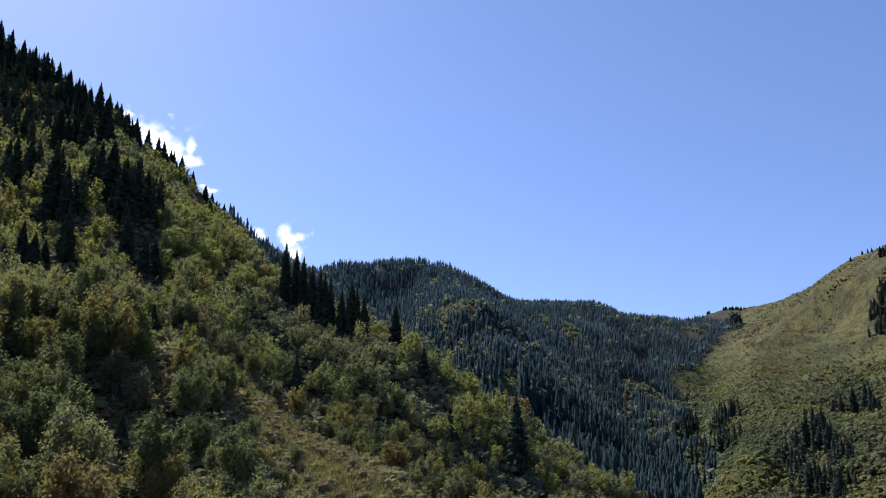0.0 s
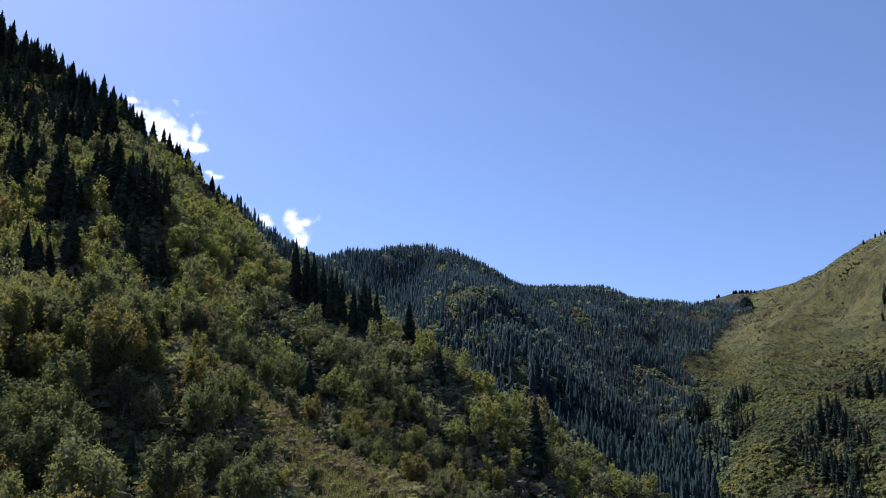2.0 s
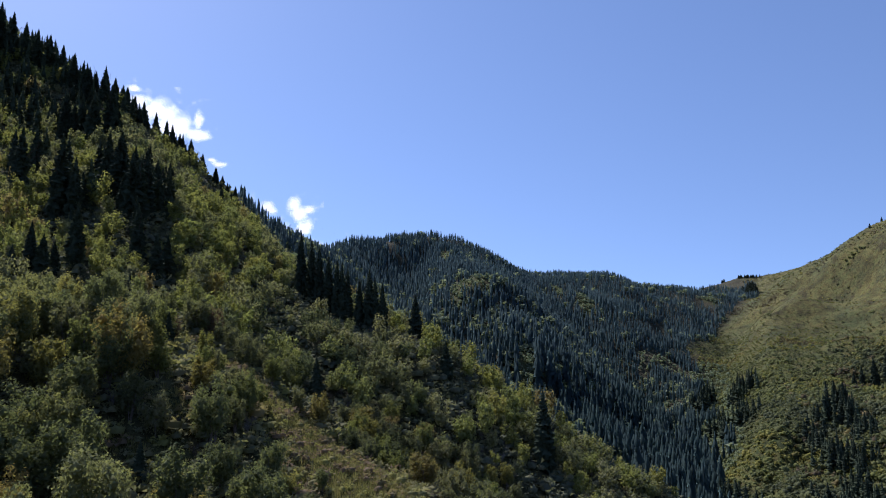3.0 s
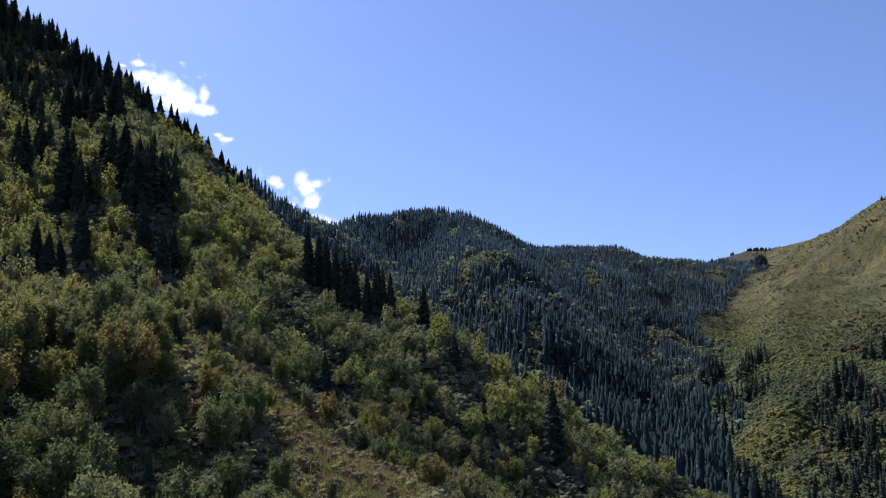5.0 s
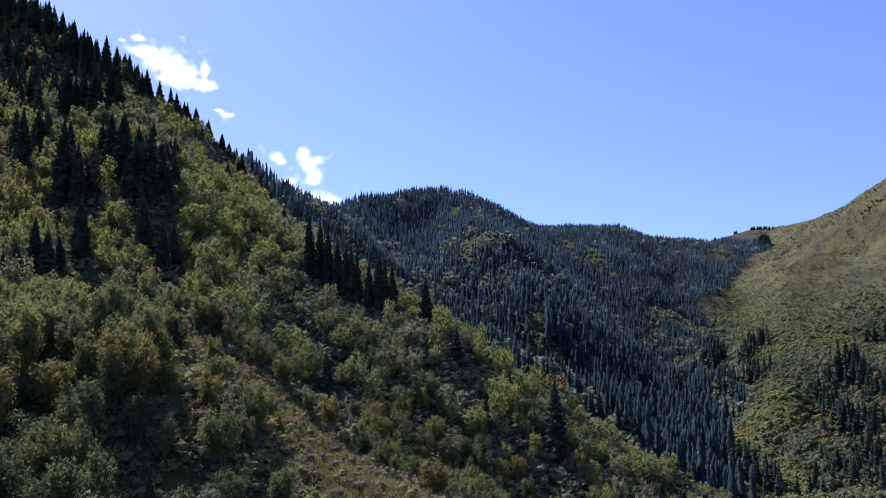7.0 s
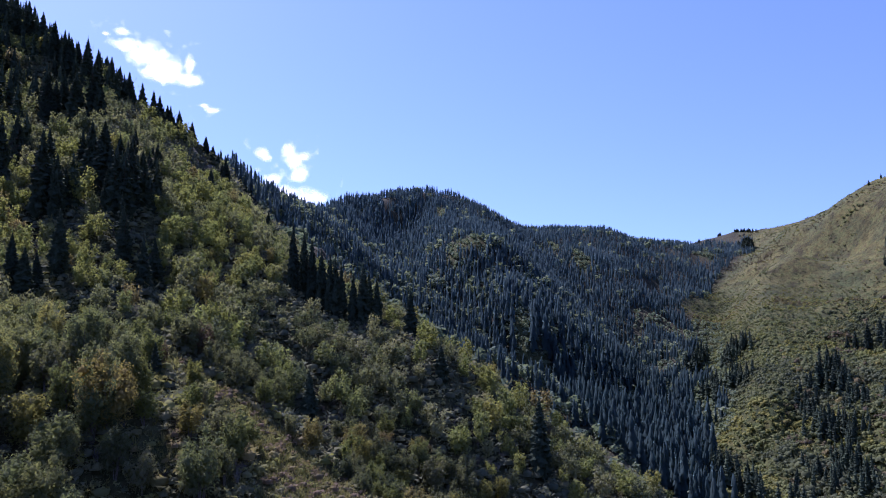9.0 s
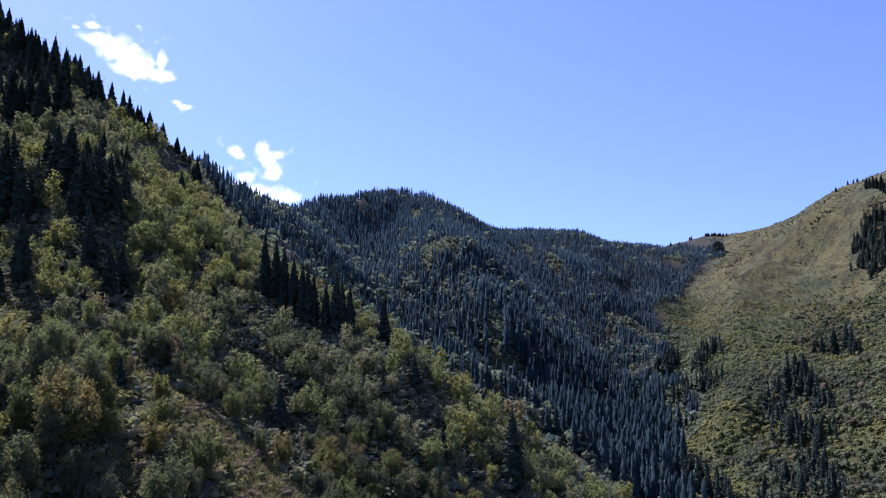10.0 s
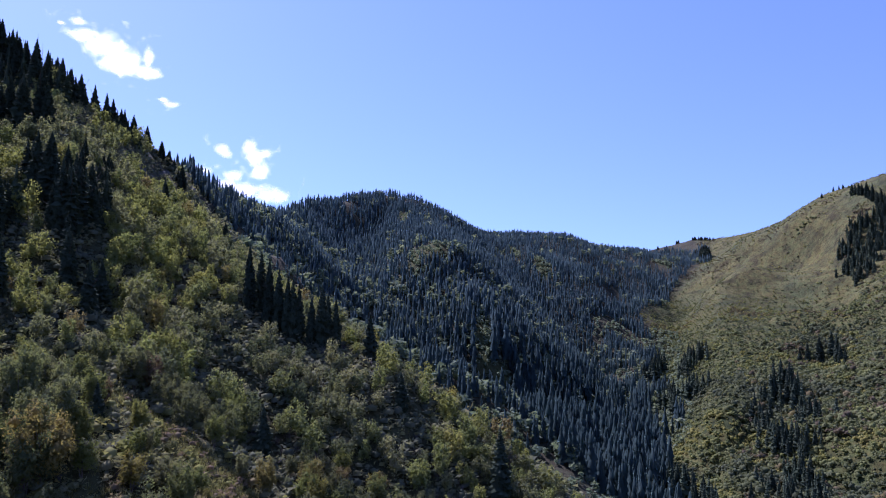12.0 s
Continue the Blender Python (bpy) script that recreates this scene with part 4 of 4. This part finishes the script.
def rock_material():
    m, n, l, b = material("grey_rock", 0.9)
    fine, mid = noise_out(n, l, 1.6, 8, 0.7), noise_out(n, l, 0.25, 5, 0.6)
    col = ramp(n, l, fine, [(0.3, (0.07, 0.066, 0.06)), (0.55, (0.17, 0.16, 0.145)), (0.75, (0.27, 0.25, 0.22))])
    col = mixed(n, l, ramp(n, l, mid, [(0.5, (0, 0, 0)), (0.65, (0.7, 0.7, 0.7))]), col, (0.11, 0.1, 0.055))
    l.new(col, b.inputs["Base Color"])
    bumped(n, l, b, fine, 0.9, 0.5)
    return m


ROCK = rock_material()


def build_rocks():
    """Angular outcrops on the bare edge of the crest."""
    r = random.Random(17)
    kinds = []
    for k in range(5):
        bm = bmesh.new()
        bmesh.ops.create_icosphere(bm, subdivisions=3, radius=1)
        for _ in range(9):
            n = Vector((r.gauss(0, 1), r.gauss(0, 1), r.gauss(0, 0.8))).normalized()
            cut = r.uniform(0.55, 0.85)
            for v in bm.verts:
                d = v.co.dot(n)
                if d > cut:
                    v.co -= n * (d - cut)
        for v in bm.verts:
            v.co += v.co.normalized() * 0.1 * noise.noise(v.co * 2.5 + Vector((7 * k, 0, 0)))
        me = bpy.data.meshes.new("outcrop")
        bm.to_mesh(me)
        bm.free()
        me.materials.append(ROCK)
        kinds.append(me)
    spots = [(-140, 507, 5), (-146, 500, 4), (-166, 528, 6), (-160, 520, 4), (-174, 522, 5), (-172, 514, 4), (-121, 453, 4), (-128, 462, 5), (-147, 478, 4),
             (-135, 484, 5), (-152, 494, 6), (-178, 532, 5), (-183, 548, 6), (-186, 566, 5), (-158, 508, 5), (-170, 536, 6)]
    zs = ground_at([p[0] for p in spots], [p[1] for p in spots])
    for (x, y, size), z in zip(spots, zs):
        ob = new("rock", kinds[r.randrange(5)])
        tagged(ob, "weathered grey rock outcrop on the steep crest", "rock", "rocks on the crest")
        ob.matrix_basis = Matrix.LocRotScale((x, y, z - 0.1 * size), Euler((r.uniform(-0.4, 0.4), r.uniform(-0.4, 0.4), r.uniform(0, 6.28))), (size * r.uniform(0.7, 1.2), size * r.uniform(0.7, 1.2), size * r.uniform(0.6, 1.0)))


build_rocks()


def build_snags():
    """Bare dead spruces that stick out of the crest wood."""
    for k, (x, y, h) in enumerate([(-214, 416, 25), (-210, 414, 21)]):
        V, F = stems(990 + k, 1, 1.0, 0.02, 0.008)
        limbs = random.Random(70 + k)
        bm = bmesh.new()
        for i in range(16):
            u = 0.35 + 0.6 * i / 16
            a = limbs.uniform(0, 6.28)
            reach = 0.07 * (1.1 - u)
            p = [Vector((0.02 * u, 0, u)), Vector((reach * math.cos(a), reach * math.sin(a), u + limbs.uniform(-0.02, 0.02)))]
            w = 0.0016
            q = [bm.verts.new(p[0] + Vector((0, 0, w))), bm.verts.new(p[0] - Vector((0, 0, w))), bm.verts.new(p[1]), bm.verts.new(p[0] + Vector((w, w, 0)))]
            bm.faces.new((q[0], q[1], q[2]))
            bm.faces.new((q[1], q[3], q[2]))
            bm.faces.new((q[3], q[0], q[2]))
        me = bpy.data.meshes.new("dead_limbs")
        bm.to_mesh(me)
        bm.free()
        me.materials.append(SPRUCE_BARK)
        ob = thing("dead_spruce", [("trunk", mesh_from("dead_trunk", V, F, [SPRUCE_BARK]), "bare grey trunk"), ("limb", me, "short broken limbs")],
                   "bare dead spruce sticking out above the crest wood", "dead tree", "dead spruces")
        put(ob, x, y, ground_at([x], [y])[0] - 0.3, 0.4 + k, h, h)


build_snags()


# ---- clouds ----
def cloud_material():
    m, n, l, b = material("cloud", 1.0)
    d, t, mx, tr, out = (n.new(k) for k in ("ShaderNodeBsdfDiffuse", "ShaderNodeBsdfTranslucent", "ShaderNodeMixShader", "ShaderNodeBsdfTransparent", "ShaderNodeMixShader"))
    d.inputs["Color"].default_value = t.inputs["Color"].default_value = (0.95, 0.95, 0.95, 1)
    mx.inputs[0].default_value = 0.5
    l.new(d.outputs[0], mx.inputs[1])
    l.new(t.outputs[0], mx.inputs[2])
    # added glow stands in for sunlight scattered through the cloud
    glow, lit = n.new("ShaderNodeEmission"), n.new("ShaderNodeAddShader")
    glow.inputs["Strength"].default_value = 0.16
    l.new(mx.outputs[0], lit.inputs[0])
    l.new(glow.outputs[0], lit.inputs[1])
    wisp = noise_out(n, l, 0.02, 6, 0.65)
    add = n.new("ShaderNodeMath")
    add.operation, add.inputs[1].default_value = "MULTIPLY_ADD", 0.85
    l.new(wisp, add.inputs[0])
    l.new(attr(n, "puff"), add.inputs[2])
    half = n.new("ShaderNodeMath")
    half.operation, half.inputs[1].default_value = "MULTIPLY", 0.7
    l.new(add.outputs[0], half.inputs[0])
    fade = ramp(n, l, half.outputs[0], [(0.38, (0, 0, 0)), (0.6, (0.3, 0.3, 0.3)), (1.0, (1, 1, 1))])
    l.new(fade, out.inputs[0])
    l.new(tr.outputs[0], out.inputs[1])
    l.new(lit.outputs[0], out.inputs[2])
    l.new(out.outputs[0], n["Material Output"].inputs["Surface"])
    return m


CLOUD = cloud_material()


def build_cloud(middle, puffs, label, seed):
    """A thin bank of puffs far off: (across, up, half-width, half-height) in metres about the middle."""
    mid = Vector(middle)
    away = mid.normalized()
    across = away.cross(Vector((0, 0, 1))).normalized()
    up = across.cross(away)
    puffs = [(a, b, 0.92 * u, 0.9 * v) for a, b, u, v in puffs]
    P = np.array(puffs, float)
    a0, a1 = (P[:, 0] - P[:, 2]).min() - 40, (P[:, 0] + P[:, 2]).max() + 40
    b0, b1 = (P[:, 1] - P[:, 3]).min() - 40, (P[:, 1] + P[:, 3]).max() + 40
    na, nb = int((a1 - a0) / 9), int((b1 - b0) / 9)
    A, B = np.meshgrid(np.linspace(a0, a1, na), np.linspace(b0, b1, nb))
    dens = np.zeros(A.shape)
    for a, b, u, v in puffs:
        dens = np.maximum(dens, 1 - np.hypot((A - a) / u, (B - b) / v))
    dens += 0.26 * (value_noise(A + seed * 500, B, 70) - 0.5) + 0.26 * (value_noise(A, B + seed * 500, 26) - 0.5)
    keep = dens > -0.12
    cell = keep[:-1, :-1] & keep[1:, :-1] & keep[:-1, 1:] & keep[1:, 1:]
    idx = np.arange(A.size).reshape(A.shape)
    thick = 60 * np.sqrt(np.clip(dens, 0, 1))
    pts = np.array(mid)[None] + A.ravel()[:, None] * np.array(across) + B.ravel()[:, None] * np.array(up)
    front, back = pts - thick.ravel()[:, None] * np.array(away), pts + (thick.ravel()[:, None] + 2) * np.array(away)
    q = np.stack([idx[:-1, :-1], idx[:-1, 1:], idx[1:, 1:], idx[1:, :-1]], -1)[cell]
    N = A.size
    V, F = np.concatenate([front, back]), np.concatenate([q, q[:, ::-1] + N])
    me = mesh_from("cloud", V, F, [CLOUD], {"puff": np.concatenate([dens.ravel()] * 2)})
    me.polygons.foreach_set("use_smooth", np.ones(len(F), bool))
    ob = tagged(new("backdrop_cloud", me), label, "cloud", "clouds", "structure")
    ob.visible_shadow = False
    return ob


def build_clouds():
    bank = [((-1583, 3779, 1384), [(-50, 50, 150, 85), (-155, 95, 105, 58), (40, -20, 165, 95), (165, -52, 115, 60), (165, 20, 40, 90), (-255, 140, 34, 16)],
             "bright white broken cloud over the crest"),
            ((-1333, 3938, 1183), [(0, 0, 60, 24), (-45, 20, 50, 18)], "thin white shred of cloud"),
            ((-1085, 4072, 957), [(0, 0, 70, 52), (25, -20, 50, 40)], "small white puff of cloud"),
            ((-1035, 4114, 818), [(0, 0, 70, 48)], "small white puff of cloud"),
            ((-913, 4124, 909), [(-32, 70, 58, 62), (0, 15, 76, 84), (36, -58, 70, 74), (58, 42, 50, 40)], "ragged white cloud above the ridge"),
            ((-861, 4171, 719), [(-100, 20, 120, 60), (30, 0, 170, 75), (-220, 50, 110, 48)], "white cloud bank low behind the ridge"),
            ((-1207, 4063, 837), [(0, 0, 105, 32)], "thin white shred of cloud"),
            ((-1726, 3658, 1534), [(0, 0, 60, 30)], "faint wisp of cloud")]
    for k, (middle, puffs, label) in enumerate(bank):
        build_cloud(middle, puffs, label, k + 1)


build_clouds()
